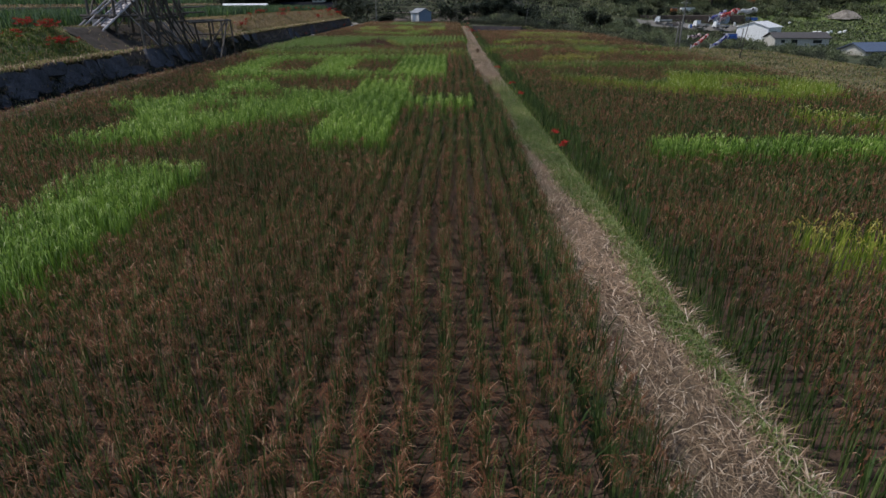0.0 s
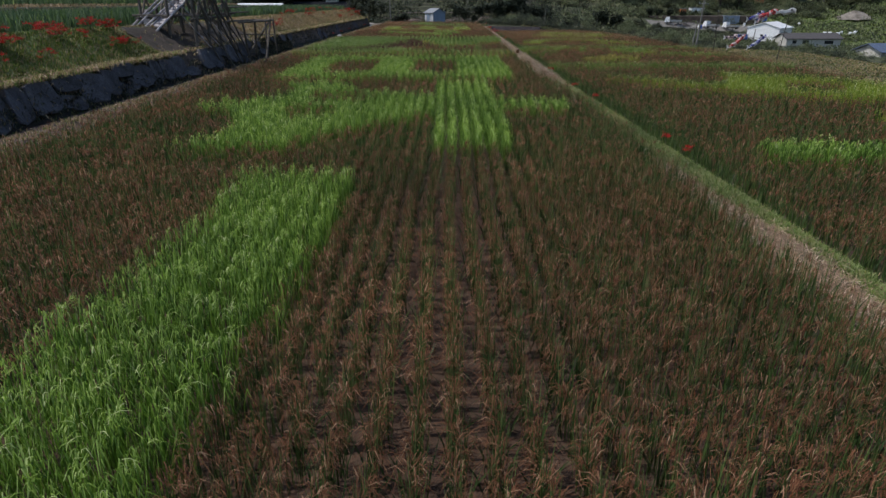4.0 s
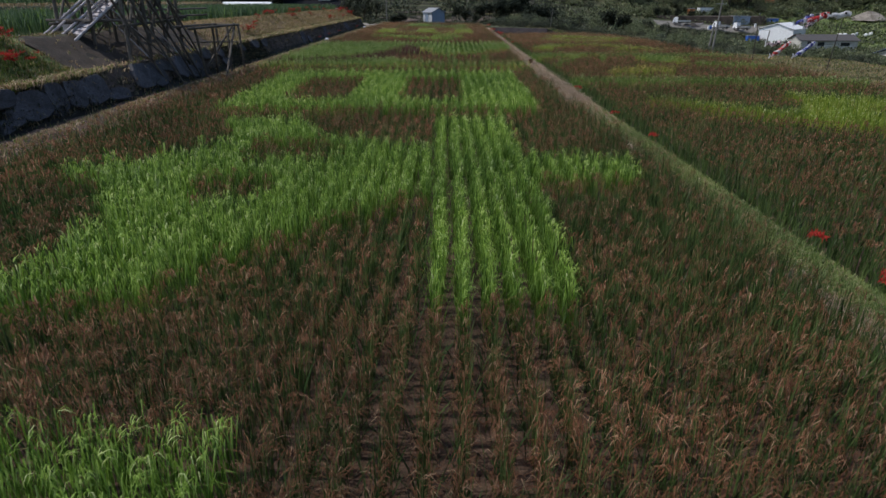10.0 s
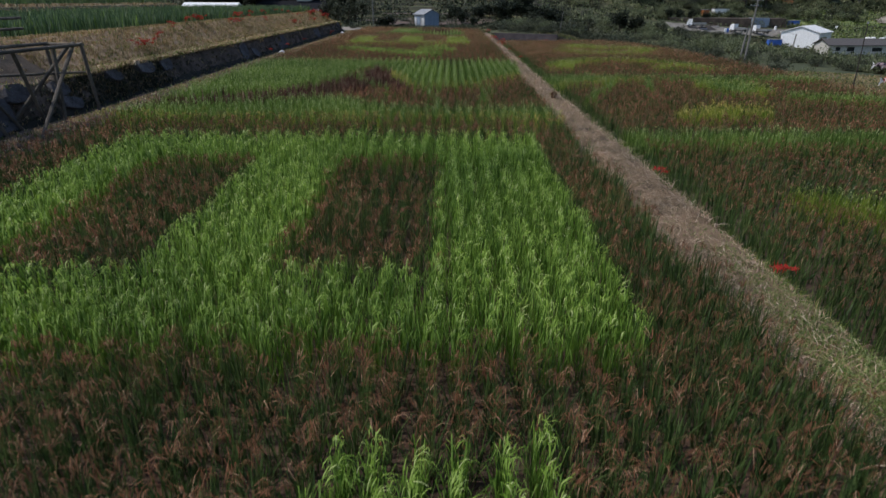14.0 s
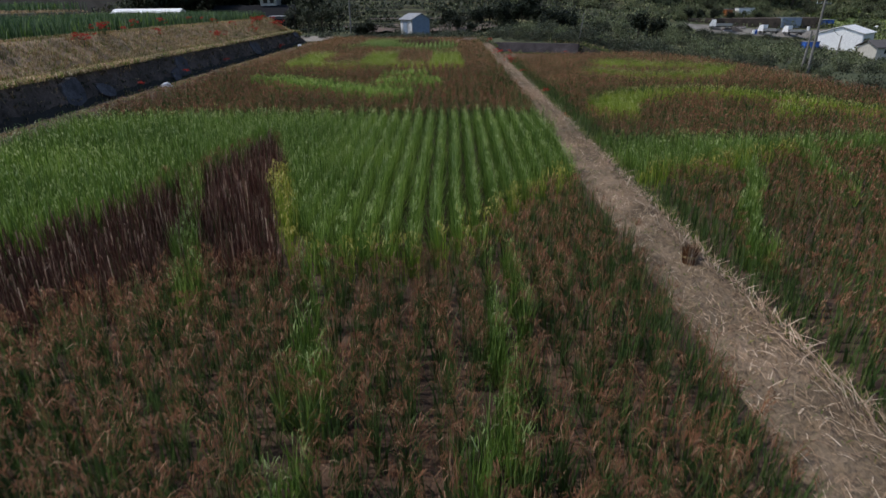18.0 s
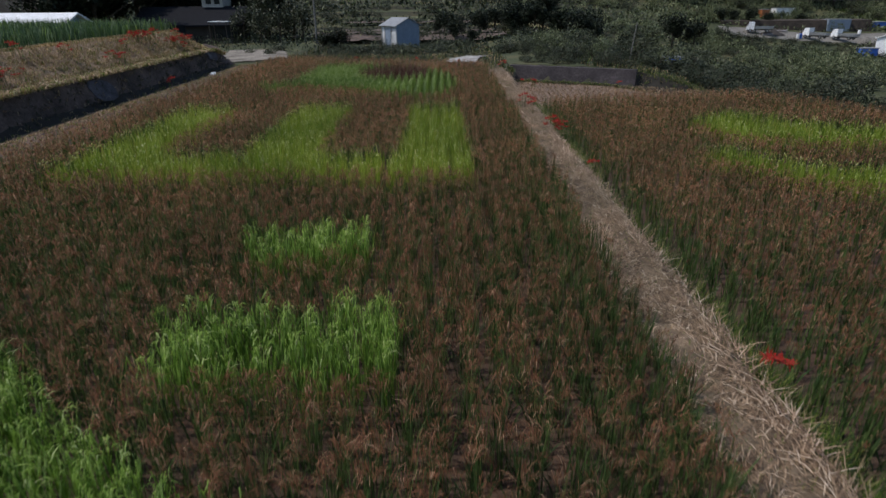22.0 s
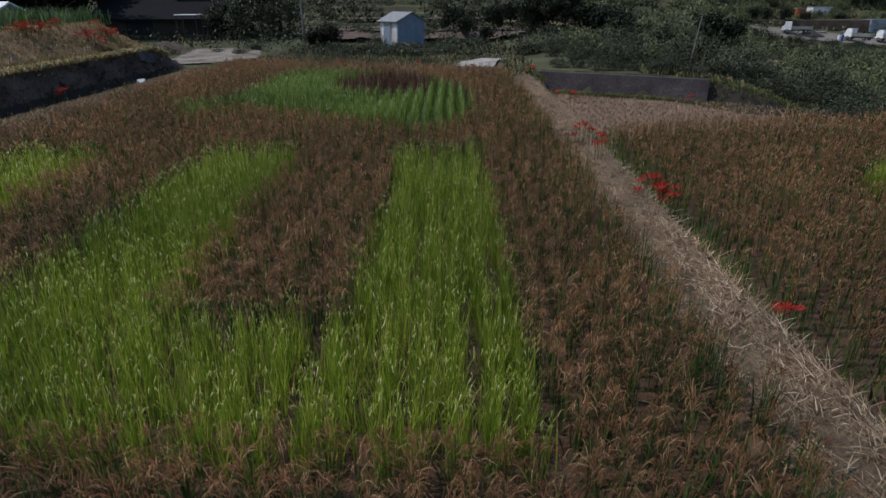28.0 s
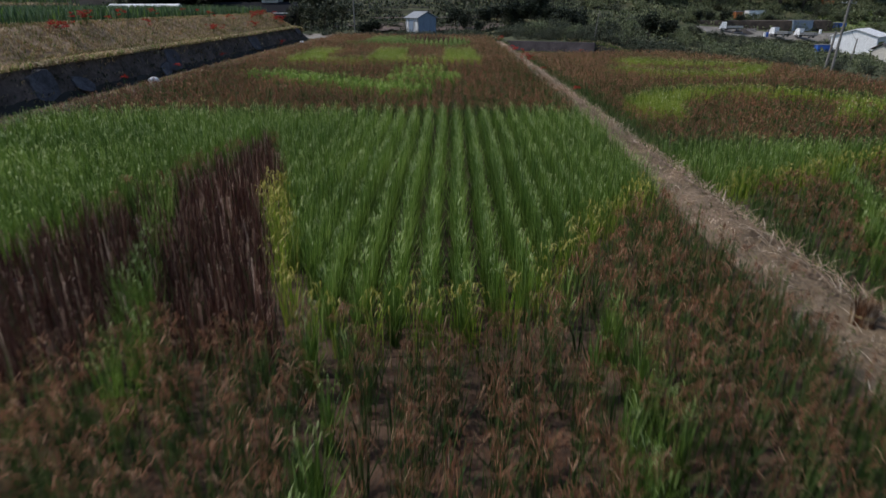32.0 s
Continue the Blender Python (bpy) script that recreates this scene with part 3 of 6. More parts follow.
# per kind: height, materials of leaves and ears
RICE = {RED: (0.74, M_REDLEAF, M_RED, "reddish-brown heritage rice with drooping ears over green leaves", "red_rice"),
        LIME: (0.77, M_LIME, M_LIMETIP, "light green leafy rice planted as a bright pattern", "light_green_rice"),
        DEEP: (0.80, M_DEEP, M_DEEPTIP, "deep green upright rice in wide straight rows", "deep_green_rice"),
        PURPLE: (0.83, M_PURPLE, M_PURPLETIP, "dark purple-leaved rice planted as a shape", "purple_rice"),
        GOLD: (0.84, M_LIME2, M_YELLOW, "yellow-eared rice edging the green pattern", "yellow_rice"),
        WARM: (0.75, M_LIME2, M_LIMETIP2, "yellowish green rice planted as letters", "yellow_green_rice")}

SPEAR = ((0, 0, 0.7), (0.40, 0.58, 1.0), (1.0, 1.0, 0))
BOW = ((0, 0, 0.7), (0.42, 0.96, 1.0), (1.0, None, 0))
HOOK = ((0, 0, 0.7), (0.14, 0.62, 1.0), (0.52, 1.0, 0.9), (1.0, None, 0))


def ribbon(profile, base, az, reach, rise, end, width):
    """Blades along a profile of (reach, rise, width) shares; the tip ends at the share end of the rise."""
    d = np.stack([np.cos(az), np.sin(az), 0 * az], 1)
    s = np.stack([-np.sin(az), np.cos(az), 0 * az], 1)
    rows = []
    for u, v, w in profile:
        p = base + d * (reach * u)[:, None]
        p[:, 2] += rise * (end if v is None else v)
        rows += [p - s * (width * w / 2)[:, None], p + s * (width * w / 2)[:, None]] if w else [p]
    return np.stack(rows, 1)


def ribbons(name, groups, mats):
    """One mesh of many blades; groups: (verts (n, 5 or 7, 3), material number)."""
    co, loops, starts, index = [], [], [], []
    at = start = 0
    for v, m in groups:
        n, k = v.shape[:2]
        if not n:
            continue
        pattern = [0, 1, 3, 2, 2, 3, 4] if k == 5 else [0, 1, 3, 2, 2, 3, 5, 4, 4, 5, 6]
        faces = [0, 4] if k == 5 else [0, 4, 8]
        co.append(v.reshape(-1, 3))
        loops.append((np.array(pattern)[None] + at + k * np.arange(n)[:, None]).ravel())
        starts.append((np.array(faces)[None] + start + len(pattern) * np.arange(n)[:, None]).ravel())
        index.append(np.full(n * len(faces), m))
        at, start = at + n * k, start + n * len(pattern)
    me = bpy.data.meshes.new(name)
    me.vertices.add(at)
    me.vertices.foreach_set("co", np.concatenate(co).astype(np.float32).ravel())
    me.loops.add(start)
    me.loops.foreach_set("vertex_index", np.concatenate(loops).astype(np.int32))
    starts = np.concatenate(starts)
    me.polygons.add(len(starts))
    me.polygons.foreach_set("loop_start", starts.astype(np.int32))
    me.polygons.foreach_set("material_index", np.concatenate(index).astype(np.int32))
    for m in mats:
        me.materials.append(m)
    me.update(calc_edges=True)
    return new(name, me)


def across(n, wide):
    """Directions that mostly point into the gaps between the rows."""
    return np.where(RNG.random(n) < 0.5, 0, math.pi) + RNG.normal(0, wide, n)


def plant(px, py, kinds, floor, side, coarse):
    """All the rice of one field: one object for each kind. coarse: how much wider and fewer the blades are."""
    U, N = RNG.uniform, RNG.normal
    for kind, (tall, m_leaf, m_ear, label, name) in RICE.items():
        sel = kinds == kind
        x, y, c = px[sel], py[sel], coarse[sel]
        if not len(x):
            continue
        if kind == DEEP:
            off = x - (4.2 if side else -11.8) - 0.03 * np.sin(y * 0.5)
            x = x - 0.75 * (off - WIDE_ROW * np.round(off / WIDE_ROW)) * sstep(40, 44, y)
            tuft = 0.075 - 0.051 * sstep(40, 44, y)
        groups = []
        lx = x - path_shift(y)
        ripe = 0.95 * sstep(4.25, 5.1, lx) if side else 1 - 0.4 * sstep(0.9, 2.2, lx)
        young = 1 - sstep(9, 16, y)
        height = tall * np.clip(N(1, 0.07, len(x)), 0.8, 1.16) * (0.97 if side else 1.0)
        lush = 0.5 + 0.5 * np.sin(x * 1.9 + 1.3 * np.sin(y * 0.83)) * np.sin(y * 1.37 + 1.1 * np.sin(x * 0.71))

        def stems(share, loose):
            """One blade on a share of the plants: their numbers, feet, heights and widths' scale."""
            i = np.nonzero(RNG.random(len(x)) < np.broadcast_to(share, x.shape) / c)[0]
            n = len(i)
            spread = np.broadcast_to(loose, x.shape)[i]
            return i, n, np.stack([x[i] + spread * N(0, 1, n), y[i] + spread * N(0, 1, n), np.full(n, floor)], 1), height[i], c[i]

        def leaves(many, share, loose, profile, reach, rise, end, width, az=None, mat=0):
            for _ in range(many):
                i, n, base, h, w = stems(share, loose)
                groups.append((ribbon(profile, base, RNG.random(n) * math.tau if az is None else az(n), U(*reach, n), h * U(*rise, n), U(*end, n), U(*width, n) * w), mat))

        def plumes(many, strands, share, lift, low, far, fall, width, profile, az):
            """Bunches of drooping strands from one stalk: lift and fall are shares of the plant's height."""
            for _ in range(many):
                turn, up, out, down = az(len(x)), lift(len(x)) - low, U(*far, len(x)), U(*fall, len(x)) + 0.6 * sstep(65, 73, y)
                there = RNG.random(len(x)) < share
                for _ in range(strands):
                    i, n, base, h, w = stems(there * 1.0, 0.02)
                    a = turn[i] + N(0, 0.42, n)
                    base[:, 2] += h * (up[i] + N(0, 0.03, n))
                    base[:, :2] += np.stack([np.cos(a), np.sin(a)], 1) * 0.02
                    blades = ribbon(profile, base, a, out[i] * U(0.6, 1.2, n), U(0.03, 0.075, n), down[i] + N(0, 0.4, n), U(*width, n) * w)
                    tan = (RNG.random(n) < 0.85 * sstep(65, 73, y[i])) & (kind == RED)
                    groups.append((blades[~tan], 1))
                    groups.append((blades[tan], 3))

        if kind == RED:
            edge = sstep(1.0, 2.2, lx) * (1 - side)
            mellow = sstep(65, 73, y)
            full = np.maximum(young, mellow)
            leaves(15, 1 - 0.3 * sstep(8, 20, y) * (1 - edge), 0.03, SPEAR, (0.02, 0.13), (0.68, 1.08), (1, 1), (0.006, 0.010))
            leaves(8, (1 - full) * (0.75 + 0.25 * edge) * (1 - 0.6 * side * sstep(4.6, 5.4, lx)), 0.045, SPEAR, (0.03, 0.22), (0.66, 1.02), (1, 1), (0.006, 0.010), az=lambda n: across(n, 0.8))
            # Low leaves between the rows: a darker green that puts gap shade into colour.
            leaves(10, (1 - 0.65 * full - 0.45 * sstep(38, 42, y) * (1 - mellow)) * (1 - 0.5 * side), 0.05, SPEAR, (0.14, 0.30), (0.36, 0.80), (1, 1), (0.014, 0.024), az=lambda n: across(n, 0.8), mat=2)
            bunch = np.clip(ripe * (1.1 - 0.45 * lush + 0.25 * np.maximum(mellow, 0.3 * sstep(38, 40, y))) * (0.85 + 0.15 * sstep(8, 20, y) - 0.2 * sstep(11, 16, y) * (1 - sstep(37, 40, y))), 0, 1)
            plumes(6, 6, bunch, lambda n: U(0.66, 0.96, n), 0.16 * young, (0.07, 0.19), (-1.5, 0.5), (0.0035, 0.007), BOW, lambda n: across(n, 0.8))
            plumes(6, 5, np.clip(ripe * np.maximum(full, 0.25 * sstep(38, 42, y)) + 0.3 * mellow, 0, 1), lambda n: U(0.28, 0.66, n) + 0.10 * mellow, 0 * young, (0.10, 0.20), (-1.2, 0.4), (0.005, 0.009), BOW, lambda n: across(n, 0.7))
        elif kind == LIME:
            dense = 0.034 + 0.034 * np.maximum(sstep(23, 26, y), 1 - sstep(-4, -2.6, x)) * (1 - side) + 0.03 * side
            leaves(18, 1.0, dense, HOOK, (0.10, 0.25), (0.72, 0.98), (0.58, 0.94), (0.007, 0.012))
            leaves(9, 1.0, dense, SPEAR, (0.06, 0.24), (0.40, 0.86), (1, 1), (0.010, 0.016))
            plumes(6, 3, ripe * (0.55 + 0.35 * lush), lambda n: U(0.78, 0.99, n), 0 * x, (0.07, 0.15), (-0.9, 0.4), (0.005, 0.010), HOOK, lambda n: N(0.2, 1.2, n))
        elif kind == WARM:
            leaves(26, 1.0, 0.05, SPEAR, (0.03, 0.16), (0.66, 1.0), (1, 1), (0.006, 0.010))
            leaves(10, 1.0, 0.07, SPEAR, (0.12, 0.28), (0.36, 0.72), (1, 1), (0.010, 0.016))
            for b in range(16):
                i, n, base, h, w = stems(ripe * (0.55 + 0.45 * lush), 0.07)
                az = N(0.3, 1.6, n)
                base[:, 2] += h * U(0.74, 0.97, n)
                groups.append((ribbon(BOW, base, az, U(0.04, 0.09, n), U(0.03, 0.06, n), U(-0.5, 0.6, n), U(0.004, 0.007, n) * w), 1))
        elif kind == DEEP:
            leaves(36, 1.0, tuft, SPEAR, (0.03, 0.19), (0.56, 1.04), (1, 1), (0.007, 0.012))
            leaves(16, 1.0, 0.05, SPEAR, (0.10, 0.26), (0.30, 0.72), (1, 1), (0.012, 0.020), az=lambda n: across(n, 0.9))
            plumes(5, 2, 1.0, lambda n: U(0.72, 0.94, n), 0 * x, (0.03, 0.10), (0.2, 1.6), (0.004, 0.008), BOW, lambda n: RNG.random(n) * math.tau)
        elif kind == PURPLE:
            leaves(17, 1.0, 0.04, SPEAR, (0.02, 0.17), (0.66, 1.02), (1, 1), (0.007, 0.012))
            leaves(7, 1.0, 0.05, SPEAR, (0.12, 0.26), (0.35, 0.62), (1, 1), (0.012, 0.018))
            leaves(5, 0.8, 0.05, BOW, (0.06, 0.18), (0.74, 1.0), (0.75, 0.98), (0.005, 0.009), mat=1)
            leaves(3, 0.8, 0.05, SPEAR, (0.05, 0.18), (0.6, 0.95), (1, 1), (0.006, 0.010), mat=2)
        else:
            leaves(14, 1.0, 0.04, SPEAR, (0.05, 0.20), (0.60, 0.95), (1, 1), (0.008, 0.013))
            for b in range(14):
                i, n, base, h, w = stems(0.9, 0.05)
                az = RNG.random(n) * math.tau
                base[:, 2] += h * U(0.66, 0.92, n)
                groups.append((ribbon(HOOK, base, az, U(0.06, 0.14, n), U(0.03, 0.07, n), U(-1.6, 0.2, n), U(0.007, 0.012, n) * w), 1))
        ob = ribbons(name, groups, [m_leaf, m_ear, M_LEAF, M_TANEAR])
        tagged(ob, label + (" on the lower terrace" if side else ""), "rice", group="paddy pattern", kind="stuff")


def hills(x0, x1, y0, y1, dx, dy, outline):
    gx, gy = np.meshgrid(np.arange(x0, x1, dx), np.arange(y0, y1, dy))
    gx = gx + RNG.normal(0, 1, gx.shape) * (0.018 + 0.022 * sstep(12, 18, gy) + 0.02 * sstep(36, 40, gy)) + 0.03 * np.sin(gy * 0.5)
    gy = gy + RNG.normal(0, 0.03, gy.shape)
    x, y = gx.ravel(), gy.ravel()
    k = outline(x, y)
    return x[k], y[k]


WIDE_ROW = 0.34


def field(x0, x1, y0, y1, dy, kind_of, outline):
    """The plants of one field; the deep green rice stands in wider rows."""
    ax, ay = hills(x0, x1, y0, y1, 0.315, dy, outline)
    bx, by = hills(x0, x1, y0, y1, WIDE_ROW, 0.85 * dy, outline)
    ka, kb = kind_of(ax, ay), kind_of(bx, by)
    a, b = ka != DEEP, kb == DEEP
    return np.concatenate([ax[a], bx[b]]), np.concatenate([ay[a], by[b]]), np.concatenate([ka[a], kb[b]])


hx, hy, hk = field(-11.8, 3.1, -6, 98, 0.20, left_kind, lambda a, b: inside(a, b, LEFT_FIELD) & (a < np.interp(b, [3, 10, 23, 28, 42, 50, 58, 68, 80, 95], [2.80, 2.80, 2.68, 2.36, 2.22, 2.32, 2.50, 2.46, 2.42, 2.38]) + 0.06 * np.sin(b * 1.1) * np.sin(b * 0.37)))
plant(hx, hy, hk, 0.17, 0, 1 + 0.4 * (hx < -6) + 0.5 * (hx < -8.5) + 0.4 * (hy > 80) + 1.5 * (hy < 1.5))
hx, hy, hk = field(4.2, 21, -4, 93, 0.23, right_kind, lambda a, b: (a > 4.15 + path_shift(b)) & (a < right_edge(b) - 0.5) & ~inside(a, b, R_BARE))
plant(hx, hy, hk, -0.58, 1, 1.5 + 0.8 * (hx > 8) + 0.9 * (hx > 13) + 1.2 * (hy < 3))


# ---- grass, straw and other low growth ----
def tufts(name, x, y, z, tall, width, per, mats, weights, label, category, lean=(0.2, 0.8), droop=(0, 0.35), rise=0.6):
    x, y, z, tall = (np.repeat(np.broadcast_to(a, x.shape), per) for a in (x, y, z, tall))
    n = len(x)
    base = np.stack([x + RNG.normal(0, 0.05, n), y + RNG.normal(0, 0.05, n), z], 1)
    v = blade_verts(base, tall * RNG.uniform(0.5, 1.1, n), np.broadcast_to(width, (n,)) * RNG.uniform(0.6, 1.3, n), RNG.random(n) * math.tau, RNG.uniform(*lean, n), RNG.uniform(*droop, n), rise=rise)
    return tagged(strips(name, v, mats, RNG.choice(len(mats), n, p=weights)), label, category, kind="stuff")


def scatter(n, x0, x1, y0, y1):
    return RNG.uniform(x0, x1, n), RNG.uniform(y0, y1, n)


def flat_straw(name, x, y, z, length, label, thick=1.0, along=0.9):
    n = len(x)
    az = RNG.normal(1.3, along, n)
    d = np.stack([np.cos(az), np.sin(az), RNG.normal(0, 0.10, n)], 1) * (length * RNG.uniform(0.4, 1.3, n))[:, None]
    s = np.stack([-np.sin(az), np.cos(az), 0 * az], 1) * (thick * RNG.uniform(0.0014, 0.0042, n))[:, None]
    p = np.stack([x, y, z], 1)
    up = np.array([0, 0, 0.015])
    v = np.stack([p - s, p + s, p + d * 0.55 - s + up, p + d * 0.55 + s + up, p + d], 1)
    return tagged(strips(name, v, [M_STRAW], np.zeros(n)), label, "straw", kind="stuff")


def green_path(x, y):
    """How far the path's middle is grown over with grass: the first stretch, right of the straw."""
    u = x - path_shift(y) + 0.10 * np.sin(y * 1.3)
    start = np.interp(y, [4, 11, 14], [3.10, 2.92, 2.62])
    return (1 - sstep(22, 31, y)) * sstep(start, start + 0.25, u)


sx, sy = scatter(105000, 2.3, 3.5, 1, 96)
sx = sx + path_shift(sy)
worn = 0.9 * sstep(-0.15, 0.5, np.sin(sx * 7 + 2 * np.sin(sy * 1.1)) * np.sin(sy * 2.3 + 1.5 * np.sin(sx * 3 + sy * 0.6))) * sstep(26, 36, sy)
worn = np.maximum(worn, 0.72 * sstep(34, 40, sy) * (1 - sstep(54, 64, sy)))
keep = (RNG.random(len(sx)) > 0.93 * green_path(sx, sy)) & (RNG.random(len(sx)) > worn)
sx, sy = sx[keep], sy[keep]
flat_straw("straw_litter", sx, sy, ground_z(sx, sy) + 0.03 + RNG.random(len(sx)) * 0.05, 0.20, "pale cut straw strewn along the levee path")
ex, ey = scatter(7500, 3.15, 3.48, 30, 94)
ex = ex + path_shift(ey) + 0.06 * np.sin(ey * 0.9)
flat_straw("straw_windrow", ex, ey, ground_z(ex, ey) + 0.06 + RNG.random(len(ex)) * 0.09, 0.42, "raked line of long dry straw along the path's edge", 1.1, 0.6)
ex, ey = scatter(1500, 3.4, 3.7, 1.5, 7)
ex = ex + path_shift(ey)
flat_straw("rim_straw", ex, ey, ground_z(ex, ey) + 0.06 + RNG.random(len(ex)) * 0.07, 0.3, "dry straw along the outer edge of the grassy path", 1.2)
gx, gy = scatter(40000, 2.55, 3.75, 1, 40)
gx = gx + path_shift(gy)
keep = RNG.random(len(gx)) < green_path(gx, gy)
tufts("path_grass", gx[keep], gy[keep], ground_z(gx[keep], gy[keep]) + 0.02, 0.085, 0.009, 7, [M_GRASS, M_PATHGRASS, M_DRY], [0.25, 0.68, 0.07], "short green grass growing on the path", "grass", lean=(0.3, 1.1))
gx, gy = scatter(1500, 2.6, 3.6, 30, 95)
gx = gx + path_shift(gy)
tufts("path_weeds", gx, gy, ground_z(gx, gy) + 0.02, 0.07, 0.008, 5, [M_GRASS, M_DRY], [0.5, 0.5], "sparse weeds sprouting through the straw", "grass", lean=(0.3, 1.1))
gx, gy = scatter(22000, 3.2, 4.35, 1, 95)
keep = (gx > np.interp(gy, [5, 9, 24, 45], [3.55, 3.28, 3.28, 3.38]) + 0.10 * np.sin(gy * 1.7) * np.sin(gy * 0.61 + 1) + 0.07 * np.sin(gy * 4.9)) & (gy < 84.5 + RNG.normal(0, 0.8, len(gy)))
keep &= RNG.random(len(gx)) < 0.55 + 0.45 * np.sin(gy * 0.7 + 2 * np.sin(gy * 0.23))
gx, gy = gx[keep], gy[keep]
gx = gx + path_shift(gy)
tufts("verge_grass", gx, gy, ground_z(gx, gy) - 0.02, np.clip(0.16 - ground_z(gx, gy), 0.1, 0.55) * np.interp(gx - path_shift(gy), [3.2, 3.7], [0.4, 1.0]), 0.010, 8, [M_GRASS, M_LEAF, M_DRY], [0.5, 0.42, 0.08], "long green grass on the levee's side slope", "grass", lean=(0.15, 0.55), droop=(0, 0.25))
sheet("ditch", np.linspace(-13.83, -11.7, 14), np.linspace(-8, 99, 220), M_DITCH, "shaded earthy ditch at the stone wall's foot", 0.035, 0.02, category="path")
gx, gy = scatter(2600, -13.8, -12.0, 4, 99)
rx, ry = scatter(26000, -13.3, -12.0, 4, 97)
flat_straw("ridge_straw", rx, ry, ground_z(rx, ry) + 0.06 + 0.05 * RNG.random(len(rx)), 0.25, "pale dry grass on the ridge beside the ditch")
tufts("ridge_grass", rx[:4000], ry[:4000], ground_z(rx[:4000], ry[:4000]) + 0.02, 0.13, 0.026, 6, [M_GRASS, M_DRY, M_STRAW], [0.3, 0.5, 0.2], "short grass on the ridge beside the ditch", "grass")
tufts("wall_foot_grass", gx, gy, ground_z(gx, gy), 0.16, 0.02, 5, [M_GRASS, M_DRY], [0.4, 0.6], "grass and dry weeds along the wall's foot", "grass")
gx, gy = scatter(17000, -17.0, -14.4, 4, 96.5)
bare = ((np.abs(gy - 34.5) < 6.5) & (RNG.random(len(gx)) < 0.95)) | ((gy < 27) & (RNG.random(len(gx)) < 0.7))
gx, gy = gx[~bare], gy[~bare]
tufts("bank_grass", gx, gy, ground_z(gx, gy) + 0.0, 0.17, 0.022, 5, [M_GRASS, M_DRY], [0.16, 0.84], "mown green and straw-coloured grass on the bank", "grass")
gx, gy = scatter(7000, -17.0, -14.3, 6, 27.5)
tufts("bank_green_grass", gx, gy, ground_z(gx, gy), 0.2, 0.018, 6, [M_GRASS, M_BUSH2, M_DRY], [0.6, 0.3, 0.1], "green weeds on the bank near the scaffold", "grass")
gx, gy = scatter(4200, -14.95, -14.35, 4, 96.5)
keep = (np.abs(gy - 34.5) > 6.2) | (RNG.random(len(gx)) < 0.1)
gx, gy = gx[keep], gy[keep]
tufts("rim_grass", gx, gy, ground_z(gx, gy), 0.16, 0.016, 7, [M_GRASS, M_DRY, M_STRAW], [0.4, 0.3, 0.3], "pale mown grass along the stone wall's top", "grass")
gx, gy = scatter(3600, -17.25, -16.75, 4, 96.5)
tufts("crest_grass", gx, gy, ground_z(gx, gy), 0.16, 0.016, 7, [M_GRASS, M_DRY, M_STRAW], [0.3, 0.35, 0.35], "pale mown grass along the bank's crest", "grass")
gx, gy = scatter(3200, -14.6, -14.1, 4, 96.5)
keep = (np.abs(gy - 34.5) > 6.2) | (RNG.random(len(gx)) < 0.15)
gx, gy = gx[keep], gy[keep]
tufts("wall_top_grass", gx, gy, ground_z(np.full(len(gx), -14.5), gy), 0.30, 0.018, 9, [M_GRASS, M_DRY, M_STRAW], [0.3, 0.3, 0.4], "grass hanging over the stone wall's top", "grass", lean=(0.5, 1.2), droop=(0.3, 1.1))
hx, hy = hills(-32.0, -17.8, 4, 99, 0.42, 0.45, lambda a, b: (a < -17.9) & ~((np.abs(b - 34.5) < 5) & (a > -19)))
tufts("terrace_rice", hx, hy, 2.4, 0.95, 0.045, 7, [M_TERRACE, M_DEEP], [0.9, 0.1], "dark green rice on the upper terrace", "rice", lean=(0.1, 0.4), droop=(0, 0.1))
hx, hy = hills(-60, -35, 10, 99, 0.6, 0.6, lambda a, b: a < -34)
tufts("far_terrace_rice", hx, hy, 3.35, 0.9, 0.06, 5, [M_TERRACE, M_DEEP], [0.9, 0.1], "green rice on the highest terrace", "rice", lean=(0.1, 0.4), droop=(0, 0.1))
gx, gy = scatter(2500, -34.4, -32.4, 0, 99)
tufts("terrace_edge_grass", gx, gy, ground_z(gx, gy), 0.3, 0.05, 4, [M_DRY, M_STRAW], [0.6, 0.4], "straw-coloured grass between the terraces", "grass")
hx, hy = hills(4.6, 15.5, 83.5, 97, 0.30, 0.2, lambda a, b: inside(a, b, R_BARE))
tufts("rice_stubble", hx, hy, -0.74, 0.13, 0.02, 7, [M_STRAW, M_DRY], [0.7, 0.3], "cut straw-coloured rice stubble in rows", "stubble", lean=(0.0, 0.4), droop=(0, 0.1))
sheet("stubble_floor", np.linspace(4.45, 18, 30), np.linspace(83.4, 97.4, 42), M_STUBBLE, "bare tan soil of the harvested corner", 0.02, 0.012, keep=lambda a, b: inside(a, b, R_BARE))


def tan_field():
    keep = lambda a, b: (a > right_edge(b) - 0.6) & (a < right_edge(b) + 11.5)
    sheet("fallow_field", np.linspace(19, 33, 36), np.linspace(-12, 65, 90), M_TAN, "mown tan fallow strip beside the rice", 0.03, 0.02, keep=keep)


tan_field()
gy = RNG.uniform(4, 65, 26000)
gx = right_edge(gy) - 0.3 + RNG.uniform(0, 11.5, len(gy))
tufts("fallow_grass", gx, gy, ground_z(gx, gy) + 0.02, 0.13, 0.03, 4, [M_GRASS, M_DRY, M_BUSH], [0.3, 0.4, 0.3], "short olive and tan grass on the fallow strip", "grass")


